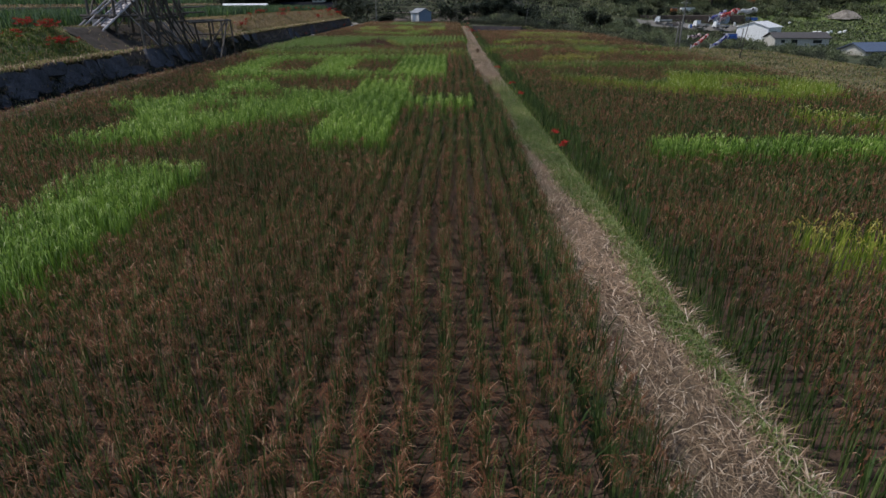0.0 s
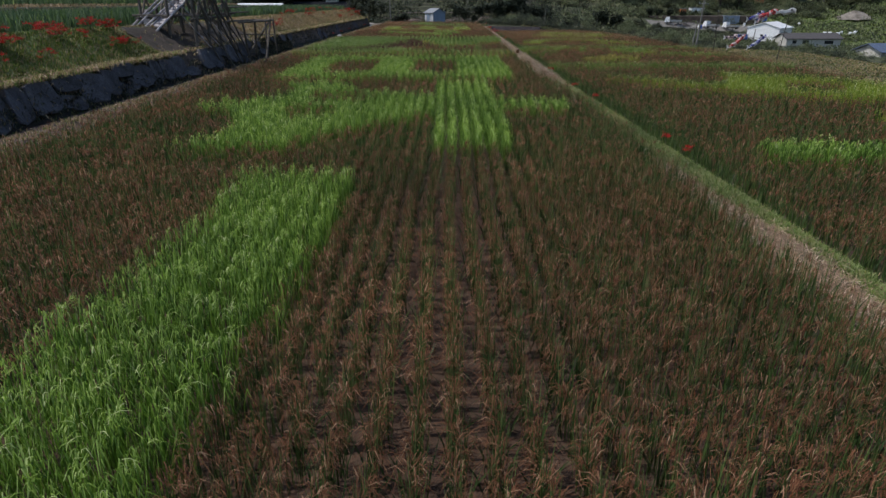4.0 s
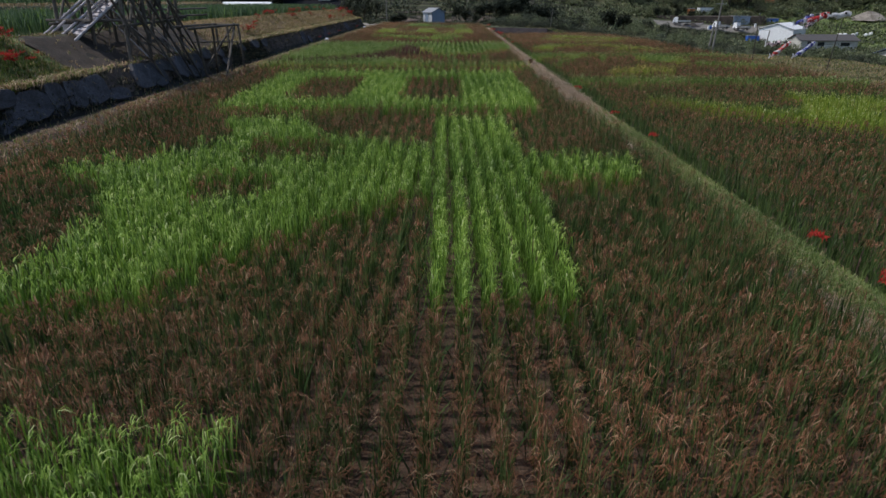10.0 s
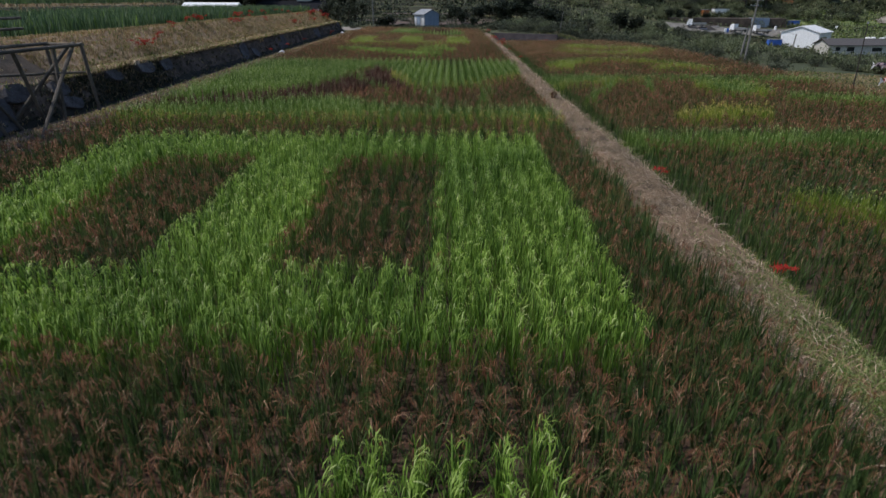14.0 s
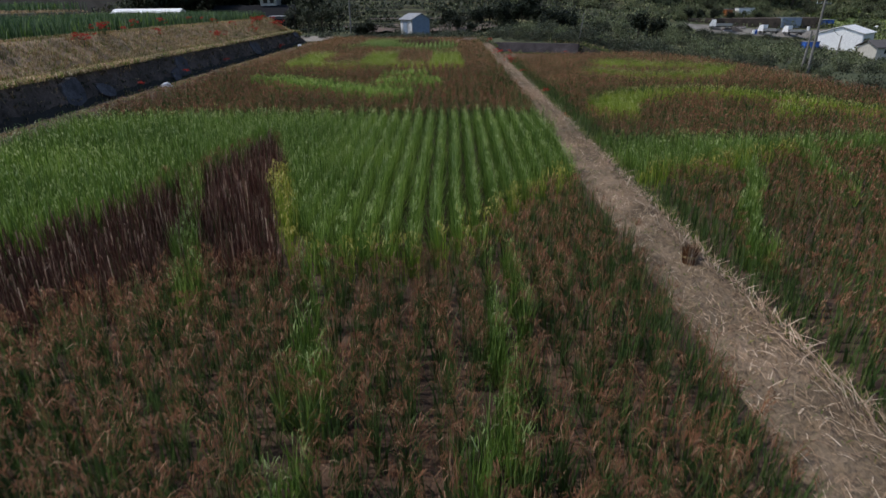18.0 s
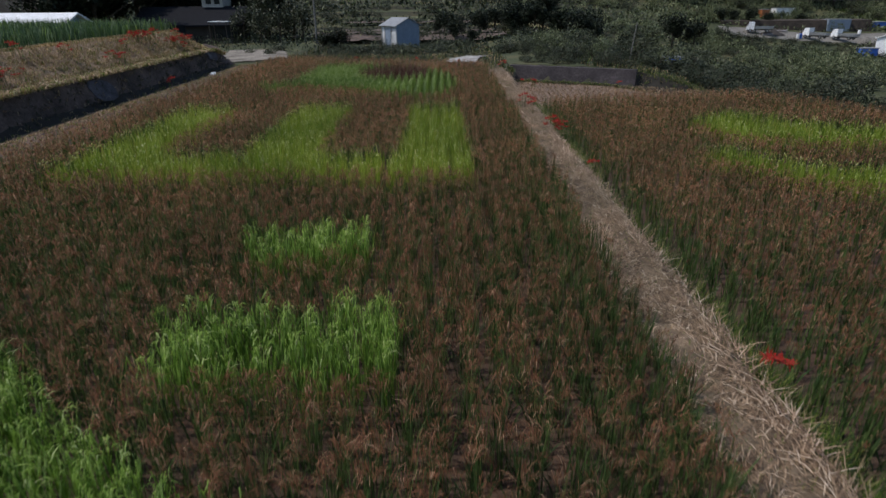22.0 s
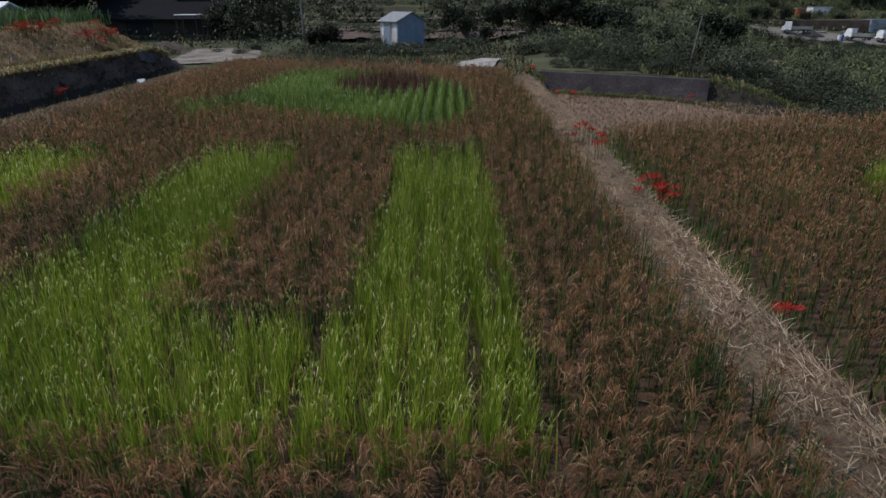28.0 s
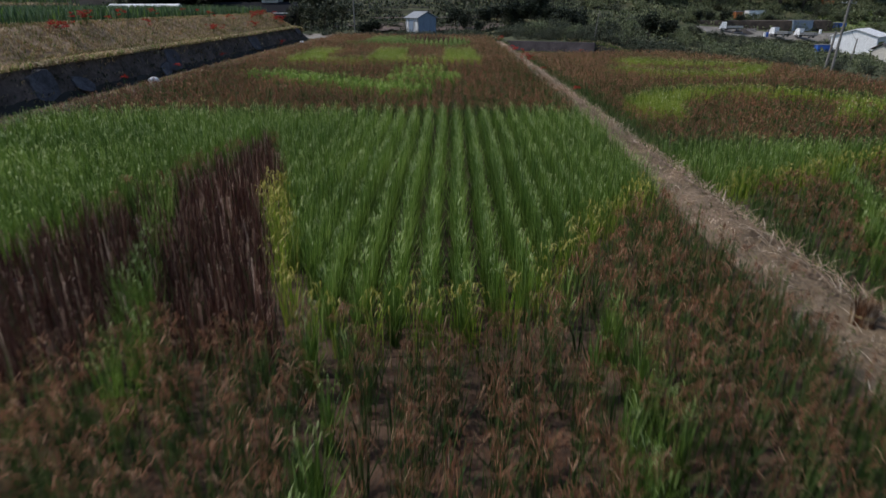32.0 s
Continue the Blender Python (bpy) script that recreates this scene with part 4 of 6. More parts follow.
sheet("mown_slope", np.linspace(-16.8, -14.38, 10), np.linspace(4, 98, 200), M_BANK, "mown bank of dry straw-coloured grass", 0.012, 0.02, keep=lambda a, b: b > 40.8)
sheet("green_slope", np.linspace(-16.8, -14.38, 10), np.linspace(4, 28, 60), M_MEADOW, "green weedy part of the bank", 0.012, 0.02)
# The dark earth colour of this sheet also carries the scaffold's shade.
sheet("bare_slope", np.linspace(-16.7, -14.4, 8), np.linspace(28, 41, 40), M_EARTH, "bare earth under the scaffold, coloured dark to include its shade", 0.02, 0.03)


# ---- the stone wall on the left ----
def stone_wall():
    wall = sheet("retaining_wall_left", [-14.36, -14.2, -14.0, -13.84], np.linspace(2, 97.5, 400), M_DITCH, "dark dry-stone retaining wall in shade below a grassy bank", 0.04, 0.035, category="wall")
    meshes = []
    for v in range(9):
        bm = boxm(-0.11, 0.11, -0.56, 0.56, -0.42, 0.42)
        bmesh.ops.subdivide_edges(bm, edges=bm.edges[:], cuts=2, use_grid_fill=True)
        seed = Vector((v * 7.3, v * 3.1, 0))
        for p in bm.verts:
            round_off = 1 - 0.13 * (abs(p.co.y) / 0.56) ** 3 * (abs(p.co.z) / 0.42) ** 3
            p.co = Vector((p.co.x, p.co.y * round_off, p.co.z * round_off)) + Vector((0.05, 0.09, 0.08)) * noise.noise(p.co * 1.6 + seed)
        bmesh.ops.bevel(bm, geom=[e for e in bm.edges if e.calc_face_angle(0) > 1.0], offset=0.03, segments=1, affect="EDGES")
        me = bpy.data.meshes.new("stone")
        bm.to_mesh(me)
        bm.free()
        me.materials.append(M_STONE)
        meshes.append(me)
    y = 3.0
    while y < 94.5:
        w = RNG.uniform(0.8, 1.5)
        chance = np.interp(y, [26, 30, 40, 48, 70, 98], [0.95, 0.45, 0.3, 0.2, 0.12, 0.1])
        for zx, zz, tall in ([(-14.02, 0.92, 1.15)] if RNG.random() < 0.6 else [(-13.93, 0.66, 0.62), (-14.13, 1.2, 0.6)]):
            if RNG.random() < chance:
                ob = new("stone", meshes[int(RNG.integers(9))])
                ob.parent = wall
                ob.matrix_basis = pose(zx - 0.03 - 0.05 * RNG.random(), y + w / 2 + RNG.normal(0, 0.06), zz + RNG.normal(0, 0.06), RNG.normal(0, 7), -22 + RNG.normal(0, 4), RNG.normal(0, 4)) @ Matrix.Diagonal((1, w / 1.1, tall * RNG.uniform(0.85, 1.1), 1))
        y += w


stone_wall()
gy = np.concatenate([RNG.uniform(3, 48, 7000), RNG.uniform(48, 96, 850)])
gu = RNG.random(len(gy))
keep = (np.abs(gy - 34.5) > 6) | (RNG.random(len(gy)) < 0.25)
gy, gu = gy[keep], gu[keep]
tufts("wall_weeds", -13.84 - 0.48 * gu, gy, 0.4 + 1.0 * gu, 0.2, 0.022, 5, [M_BUSH, M_DRY, M_DARK], [0.5, 0.2, 0.3], "dark weeds growing out of the stone wall", "weeds", lean=(0.5, 1.4), droop=(0.2, 1.2))
gx, gy = scatter(15000, -12.5, 22, 86, 122)
keep = gy > np.interp(gx, [-12, -9.6, 2.5, 4.4], [98, 97.8, 94.2, 95]) + 0.2
keep &= (gx < 4.3) | ((gx > right_edge(gy) + 0.1) & ~inside(gx, gy, R_BARE))
keep &= ~inside(gx, gy, [(4.0, 96.6), (4.6, 98.4), (12.0, 94.9), (11.4, 93.2)]) | (RNG.random(len(gx)) < 0.5)
keep &= ~inside(gx, gy, [(-17.0, 100.4), (-11.7, 102.6), (-14.3, 111.2), (-19.4, 112.4)]) & ~((gx > 0.1) & (gx < 2.7) & (gy > 97) & (gy < 106.2))
gx, gy = gx[keep], gy[keep]
tufts("end_weeds", gx, gy, ground_z(gx, gy) - 0.03, 0.34, 0.035, 5, [M_GRASS, M_BUSH, M_DRY], [0.15, 0.65, 0.2], "rough weeds and dry grass beyond the field's end", "weeds")


gx = RNG.uniform(4.1, 22, 4500)
gy = np.interp(gx, [4, 12.4, 15.5, 22], [96.6, 93.0, 91.4, 85.5]) + RNG.uniform(0, 1, len(gx)) * np.interp(gx, [11.5, 12.5], [0.7, 3.2])
tufts("strip_grass", gx, gy, ground_z(gx, gy) - 0.02, 0.2, 0.02, 6, [M_GRASS, M_BUSH, M_DRY], [0.35, 0.5, 0.15], "short rough grass between the stubble and the end wall", "grass")


# ---- red spider lilies ----
def lily_model(n, wide=0.08, deep=0.1):
    thing = empty("spider_lily_clump")
    for _ in range(n):
        x, y, h = RNG.normal(0, wide), RNG.normal(0, deep), RNG.uniform(0.22, 0.52)
        tx, ty = x + RNG.normal(0, 0.03), y + RNG.normal(0, 0.03)
        stem = part("stem", rodm((x, y, -0.05), (tx, ty, h), 0.007, 0.005, 5), M_STEM, thing)
        bf = bmesh.new()
        c = bf.verts.new((tx, ty, h))
        for k in range(18):
            a = k * math.tau / 18 + RNG.normal(0, 0.15)
            d, s = Vector((math.cos(a), math.sin(a), 0)), Vector((-math.sin(a), math.cos(a), 0)) * 0.011
            r = RNG.uniform(0.09, 0.14)
            p1, p2 = c.co + d * r * 0.7 + Vector((0, 0, 0.035)), c.co + d * r + Vector((0, 0, RNG.uniform(-0.06, 0.13)))
            u, v, w = (bf.verts.new(q) for q in (p1 + s, p1 - s, p2))
            bf.faces.new((c, u, v))
            bf.faces.new((v, u, w))
        part("flower", bf, M_LILY, stem, "curled bright red petals")
    return tagged(thing, "clump of bright red spider lilies on green stems", "flower", group="spider lilies")


def lilies():
    models = [lily_model(3, 0.05, 0.07), lily_model(7, 0.12, 0.2), lily_model(11, 0.1, 0.14), lily_model(22, 0.2, 0.4)]
    spots = [(3.98, 14.1, 0), (4.0, 15.9, 0), (3.95, 24.0, 0), (3.66, 76.4, 2), (3.6, 76.7, 1), (3.2, 81.0, 1), (3.4, 80.0, 0), (3.1, 79.2, 0), (4.2, 60.3, 1), (3.8, 33.5, 0), (4.0, 28.5, 0), (3.7, 62.5, 0),
             (4.6, 93.8, 0), (5.4, 93.6, 1), (3.6, 95.2, 1), (10.2, 92.6, 0), (3.9, 72.5, 0), (-13.3, 14.6, 0), (-2.0, 98.2, 0), (-6.0, 98.6, 0), (0.8, 97.0, 0)]
    for y in np.arange(9, 95, 1.35):
        for _ in range(2 if 8 < y < 34 else 1):
            u = RNG.random()
            if RNG.random() < 0.5:
                spots.append((-14.9 - 1.9 * u, y + RNG.normal(0, 0.6), int(RNG.choice([0, 1, 3], p=[0.2, 0.35, 0.45]))))
    for y in np.arange(12, 27.5, 1.5):
        spots.append((-15.0 - 1.6 * RNG.random(), y + RNG.normal(0, 0.4), int(RNG.choice([1, 3]))))
    for y in np.arange(80, 94, 2.3):
        spots.append((-14.9 - 1.4 * RNG.random(), y, int(RNG.choice([1, 3], p=[0.5, 0.5]))))
    for y in (63, 68, 74, 86.5):
        spots.append((-13.5 + RNG.normal(0, 0.15), y, int(RNG.integers(2))))
    for y in (13, 14.2, 15.4, 17, 17.6, 20.2, 21, 23.8, 24.3):
        spots.append((-17.3, y, 3))
    used = set()
    for x, y, k in spots:
        if x < -14.4 and 27.5 < y < 41:
            continue
        m = pose(x, y, float(ground_z(x, y)), 0, 0, RNG.uniform(0, 360))
        if k in used:
            copy_thing(models[k], m)
        else:
            models[k].matrix_basis = m
            used.add(k)


lilies()


# ---- the log scaffold on the bank ----
def scaffold():
    tower = empty("log_scaffold", (-15.2, 34.0, 0))
    def log(name, a, b, r=0.055, mat=M_LOG):
        part(name, rodm(a, b, r, r * 0.85, 7), mat, tower)
    gz = lambda x, y: float(ground_z(x - 15.2, y + 34.0)) - 0.1
    for y in (-2.6, -0.9, 0.8, 2.4):
        for x in (-1.9, -0.6, 0.7):
            dx, dy = RNG.normal(0, 0.12), RNG.normal(0, 0.15)
            log("post", (x, y, gz(x, y)), (x + dx, y + dy, 6.2), 0.075)
    for z in (2.95, 4.1, 5.4):
        for x in (-1.9, -0.6, 0.7):
            log("rail", (x, -3.1, z + RNG.normal(0, 0.06)), (x, 2.9, z + RNG.normal(0, 0.06)))
        for y in (-2.6, 0.8, 2.4):
            log("cross_rail", (-2.3, y, z + 0.1), (1.1, y, z + 0.1))
    for y0, y1, z0, z1 in ((-2.6, -0.9, 2.4, 5.0), (-0.9, -2.6, 2.4, 5.2), (0.8, 2.4, 2.3, 5.2), (2.4, 0.8, 2.2, 4.9), (-0.9, 0.8, 2.2, 4.4)):
        log("brace", (0.75, y0, z0), (0.75, y1, z1))
        log("brace", (-1.95, y0, z0 + 0.2), (-1.95, y1, z1))
    for x, y in ((0.9, -1.8), (1.0, -0.6), (1.1, 0.6), (0.95, 1.6), (1.05, 2.6)):
        log("prop", (x - 0.2, y - 2.0, 4.4), (x + 0.45, y + 0.9, gz(x + 0.5, y + 0.9)), 0.05)
    for _ in range(22):
        a, b = RNG.uniform(-2.0, 1.0, 2), RNG.uniform(-2.8, 2.6, 2)
        log("brace", (a[0], b[0], RNG.uniform(2.3, 3.4)), (a[1], b[1], RNG.uniform(4.2, 6.4)), 0.04)
    for k in range(4):
        y = -2.0 + 1.2 * k
        log("prop", (0.5 + RNG.normal(0, 0.2), y, 3.2), (1.2 + RNG.normal(0, 0.1), y + RNG.uniform(0.6, 1.8), 1.35), 0.04)
    log("beam", (1.9, 0.4, 2.62), (2.3, 5.9, 2.60), 0.06)
    log("beam", (0.9, 1.0, 2.66), (1.1, 6.0, 2.62), 0.06)
    for x, y, fx, fy in ((2.3, 5.8, 2.3, 6.1), (2.15, 4.6, 2.2, 4.3), (1.1, 5.9, 1.0, 6.2), (2.2, 5.6, 2.55, 2.4), (2.0, 3.0, 1.4, 4.6), (2.25, 5.3, 1.2, 3.4), (1.95, 1.0, 1.6, 2.6)):
        log("leg", (x, y, 2.66), (fx, fy, max(gz(fx, fy), 0.0)), 0.06)
    log("low_rail", (0.8, 3.2, 1.9), (2.2, 5.9, 1.75), 0.045)
    log("tie", (1.0, 6.0, 2.6), (2.3, 5.9, 2.6), 0.05)
    ramp_ob = part("ramp", boxm(-0.38, 0.38, 0, 5.4, -0.04, 0.0), M_TIMBER, tower, "plank ramp climbing to the platform")
    slope = pose(-1.05, -3.0, 2.5, 36, 0, -33)
    ramp_ob.matrix_basis = slope
    for i in range(24):
        ob = part("tread", boxm(-0.34, 0.34, -0.08, 0.08, 0.0, 0.035, bevel=0.008), M_PLANK, ramp_ob, "bleached plank tread")
        ob.matrix_basis = pose(RNG.normal(0, 0.02), 0.15 + i * 0.22, 0.004, 0, 0, RNG.normal(0, 1.5))
    for x in (-0.42, 0.42):
        ob = part("side_rail", rodm((x, -0.3, 0.05), (x, 5.4, 0.05), 0.05), M_PLANK, ramp_ob)
    for dx, dy in ((-2.35, -3.3), (-2.05, -3.35), (-1.55, -3.1)):
        log("handrail", (dx, dy, gz(dx, dy) + 0.05), (dx + 2.2, dy + 3.3, 5.3), 0.05, M_PLANK)
    part("panel", boxm(-2.35, -1.95, -1.6, -1.55, 2.5, 3.3, bevel=0.01), M_PLANK, tower, "pale board leaning by the ramp")
    for x0, y0, x1, y1 in ((-0.4, -2.6, 1.15, 0.9), (0.1, -1.4, 1.2, 2.2), (-0.2, 0.6, 1.15, 3.6), (-0.6, -3.0, 1.1, -0.6)):
        log("stay", (x0, y0, 4.2), (x1, y1, gz(x1, y1) + 0.05), 0.03, M_PLANK)
    for z in (3.05, 3.35):
        log("deck_rail", (-0.4, 1.2, z), (1.0, 5.2, z + 0.05), 0.05)
    tagged(tower, "weathered log scaffold tower with plank ramp on the bank", "scaffold")


scaffold()

# ---- things by the path ----
def straw_bundle():
    thing = empty("straw_bundle", (3.14, 45.0, float(ground_z(3.14, 45.0))))
    thing.scale = (0.65, 0.65, 0.72)
    n = 420
    az, r = RNG.random(n) * math.tau, RNG.random(n) ** 0.5 * 0.17
    base = np.stack([np.cos(az) * r, np.sin(az) * r, np.zeros(n)], 1)
    v = blade_verts(base, RNG.uniform(0.3, 0.48, n), np.full(n, 0.02), az, RNG.uniform(0.0, 0.22, n), RNG.uniform(0, 0.1, n))
    ob = strips("sheaf", v, [M_STRAW, M_RED], RNG.integers(0, 2, n))
    ob.parent = thing
    part("tie", rodm((0, 0, 0.17), (0, 0, 0.21), 0.185, 0.185, 14), M_DRY, thing, "twisted straw tie")
    tagged(thing, "small bundle of cut dry straw standing beside the path", "straw bundle")


straw_bundle()


def bag(x, y, s):
    bm = bmesh.new()
    bmesh.ops.create_icosphere(bm, subdivisions=3, radius=0.3 * s)
    for v in bm.verts:
        k = noise.noise(v.co * 8.0 + Vector((x, y, 0)))
        v.co = Vector((v.co.x * 1.1, v.co.y * 1.45, max(v.co.z, -0.14 * s) * 0.8)) * (1 + 0.6 * k)
    ob = part("plastic_bag", bm, M_BAG, label="crumpled white plastic bag lying at the wall's foot", smooth=True)
    ob.matrix_basis = pose(x, y, float(ground_z(x, y)) + 0.12 * s)
    tagged(ob, category="bag")


bag(-13.15, 64.6, 0.6)
bag(-13.25, 91.5, 0.6)


# ---- trees and shrubs ----
def leaf_quads(centres, size, spread, up=0.4, wide=1.0):
    """Small leaf blades round the given centres."""
    n = len(centres)
    az, tilt = RNG.random(n) * math.tau, RNG.normal(up, 0.5, n)
    d = np.stack([np.cos(az) * np.cos(tilt), np.sin(az) * np.cos(tilt), np.sin(tilt)], 1) * (size * RNG.uniform(0.6, 1.4, n))[:, None]
    s = np.stack([-np.sin(az), np.cos(az), RNG.normal(0, 0.4, n)], 1) * (wide * size * RNG.uniform(0.14, 0.30, n))[:, None]
    p = centres + RNG.normal(0, spread, (n, 3))
    return np.stack([p - s * 0.5, p + s * 0.5, p + d * 0.55 - s, p + d * 0.55 + s, p + d], 1)


def crown_points(n, clumps, centre, radius, squash=0.8, hollow=0.55):
    """Points on the shells of many clumps, so that the crown is uneven and has gaps."""
    u = RNG.normal(size=(clumps, 3))
    u /= np.linalg.norm(u, axis=1)[:, None]
    cc = np.array(centre) + u * radius * RNG.uniform(0.35, 0.95, clumps)[:, None] * np.array([1, 1, squash])
    cr = radius * RNG.uniform(0.25, 0.48, clumps)
    i = RNG.integers(0, clumps, n)
    v = RNG.normal(size=(n, 3))
    v /= np.linalg.norm(v, axis=1)[:, None]
    return cc[i] + v * (cr[i] * RNG.uniform(hollow, 1.0, n))[:, None]


def tree_model(name, tall, radius, leaves, leaf, material, label, category="tree", stem=0.35):
    thing = empty(name)
    bm = bmesh.new()
    r = 0.035 * tall
    top = Vector((RNG.normal(0, 0.2), RNG.normal(0, 0.2), tall * 0.75))
    rod(bm, (0, 0, -0.3), top * 0.5, r, r * 0.7)
    rod(bm, top * 0.5, top, r * 0.7, r * 0.2)
    for k in range(7):
        a, z = k * 2.4, tall * (stem + 0.06 * k)
        rod(bm, top * (z / tall / 0.75 if z < tall * 0.75 else 0.95), (math.cos(a) * radius * 0.75, math.sin(a) * radius * 0.75, z + radius * 0.45), r * 0.35, r * 0.1, 6)
    part("trunk", bm, M_BARK, thing)
    pts = crown_points(leaves, 18, (0, 0, tall * 0.62), radius, tall * 0.42 / radius)
    pts[:, 2] = np.maximum(pts[:, 2], tall * 0.12)
    ob = strips("crown", leaf_quads(pts, leaf, 0.05, wide=1.6), [material], np.zeros(leaves))
    ob.parent = thing
    return tagged(thing, label, category)


def shrub_model(name, radius, tall, leaves, leaf, material, label):
    thing = empty(name)
    bm = bmesh.new()
    for k in range(6):
        a = k * 1.05
        rod(bm, (0, 0, -0.2), (math.cos(a) * radius * 0.6, math.sin(a) * radius * 0.6, tall * 0.7), 0.04, 0.012, 5)
    part("woody_base", bm, M_BARK, thing)
    pts = crown_points(leaves, 14, (0, 0, tall * 0.45), radius, tall * 0.5 / radius)
    pts[:, 2] = np.maximum(pts[:, 2], 0.02)
    ob = strips("foliage", leaf_quads(pts, leaf, 0.04, wide=1.3), [material], np.zeros(leaves))
    ob.parent = thing
    return tagged(thing, label, "shrub")


def spread(model, spots, group=""):
    """The model at the first spot, copies at the others; a spot is x, y, size."""
    if group:
        model["group"] = group
    for i, (x, y, s) in enumerate(spots):
        m = pose(x, y, float(ground_z(x, y)) - 0.05, 0, 0, RNG.uniform(0, 360))
        ob = model if i == 0 else copy_thing(model, m)
        if i == 0:
            ob.matrix_basis = m
        ob.scale = (s, s, s * RNG.uniform(0.85, 1.15))


def rand_spots(n, x0, x1, y0, y1, s0=0.7, s1=1.3):
    return [(float(RNG.uniform(x0, x1)), float(RNG.uniform(y0, y1)), float(RNG.uniform(s0, s1))) for _ in range(n)]


def clear(spots):
    """Leave open the ground before the storehouse and barn, and the yard."""
    return [(x, y, s) for x, y, s in spots if not (58 < x < 115 and 108 < y < 172) and not (52 < x < 90 and 171 < y < 184) and not (4 < x < 21 and 118 < y < 139)]


hedge = shrub_model("leafy_shrub", 1.5, 1.5, 1150, 0.14, M_BUSH, "rambling dark green shrub covering the bank")
spread(hedge, [(8.5, 99.5, 0.7), (11.0, 98.0, 0.8)] + rand_spots(16, 4.6, 10, 101, 113, 0.5, 0.9) + [(5.6 + 0.9 * k, 99.2 - 0.42 * k + 0.5 * math.sin(k * 2.1), 0.45 + 0.1 * math.sin(k * 1.3)) for k in range(8)] + rand_spots(40, 8, 30, 98.5, 116, 0.5, 0.9) + rand_spots(22, 9, 30, 101, 116, 1.0, 1.7) + rand_spots(30, 14, 34, 88, 100, 0.6, 1.1) + rand_spots(60, 24, 60, 66, 118, 0.6, 1.2) + clear(rand_spots(40, 45, 105, 140, 172, 0.8, 1.5)) + rand_spots(25, 50, 115, 187, 200, 0.9, 1.7), "bank shrubs")
bright = shrub_model("bright_shrub", 1.3, 1.1, 850, 0.15, M_BUSH2, "light green vine-covered shrub")
spread(bright, rand_spots(60, 7, 40, 100, 124, 0.4, 1.2) + clear(rand_spots(70, 8, 80, 118, 172, 0.8, 1.8)) + rand_spots(45, 33, 70, 40, 80, 0.5, 1.2) + rand_spots(16, 25, 34, 66, 69, 0.5, 0.9) + clear(rand_spots(90, 34, 110, 96, 160, 0.7, 1.6)) + rand_spots(70, 10, 150, 188, 215, 1.2, 2.4) + clear(rand_spots(50, 24, 110, 183, 204, 1.0, 2.0)), "bank shrubs")
low = shrub_model("low_bush", 1.0, 0.7, 700, 0.10, M_BUSH, "low dark green bush")
spread(low, rand_spots(40, -11, -1, 113, 119.5, 0.5, 1.0) + rand_spots(20, -10, -0.5, 100, 108, 0.3, 0.6) + rand_spots(50, -12, 3, 112, 130, 0.6, 1.3) + rand_spots(100, -60, 40, 128, 200, 0.9, 2.4) + rand_spots(20, -30, -14, 101, 112, 0.5, 1.0) + rand_spots(40, 58, 112, 108, 136, 0.8, 1.3) + [(54 + 1.3 * k, 173.6 + 0.8 * math.sin(k * 2.3), 1.0 + 0.25 * math.sin(k * 1.7)) for k in range(27)] + [(60 + 2.0 * k, 168.5 + 1.5 * math.sin(k * 1.3), 1.1 + 0.3 * math.sin(k * 2.1)) for k in range(10)], "terrace bushes")
dark = tree_model("evergreen_tree", 4.2, 2.3, 2600, 0.26, M_DARK, "dense dark evergreen tree with a broad crown", stem=0.15)
spread(dark, [(9, 136, 1.0), (12.5, 137, 1.1), (15.5, 135, 0.95), (18.5, 138, 0.9), (6.5, 139, 0.8), (-10.2, 118.0, 0.50), (-11.4, 117.6, 0.45), (8, 133, 0.8), (11, 133.5, 0.85), (14, 133, 0.85), (17, 133.5, 0.8), (-20.5, 130, 1.3), (-35.5, 121, 1.9), (-34.0, 127, 2.4), (-39, 122, 2.1), (-37.5, 117.5, 1.3), (-29.5, 132, 1.9), (-25, 131.5, 1.6), (56, 185.5, 0.55), (59, 186, 0.5), (62, 185.5, 0.6), (66, 186, 0.5), (73, 187, 0.5), (81, 187, 0.5), (-21, 131, 1.0), (-24, 136, 1.5), (34, 150, 1.0), (38, 152, 0.9), (-33, 133, 1.5), (-37, 126, 1.2), (-42, 130, 1.4), (24, 140, 0.6)] + [(1, 127.5, 0.5), (4, 130, 0.6), (0, 133, 0.7), (3, 124.5, 0.4)] + rand_spots(45, -70, 175, 203, 224, 1.6, 2.8), "dark trees")
young = tree_model("young_tree", 3.6, 1.5, 1000, 0.2, M_BUSH, "slender green garden tree", stem=0.3)
spread(young, [(-17.5, 123, 1.1), (-15.6, 125, 1.25), (-18.8, 120.5, 0.9), (-19.8, 125.5, 1.4), (-17.2, 128, 1.3), (-21, 122, 0.9), (2, 133, 0.8), (27, 146, 1.0), (46, 160, 1.1), (50, 158, 0.9)], "garden trees")


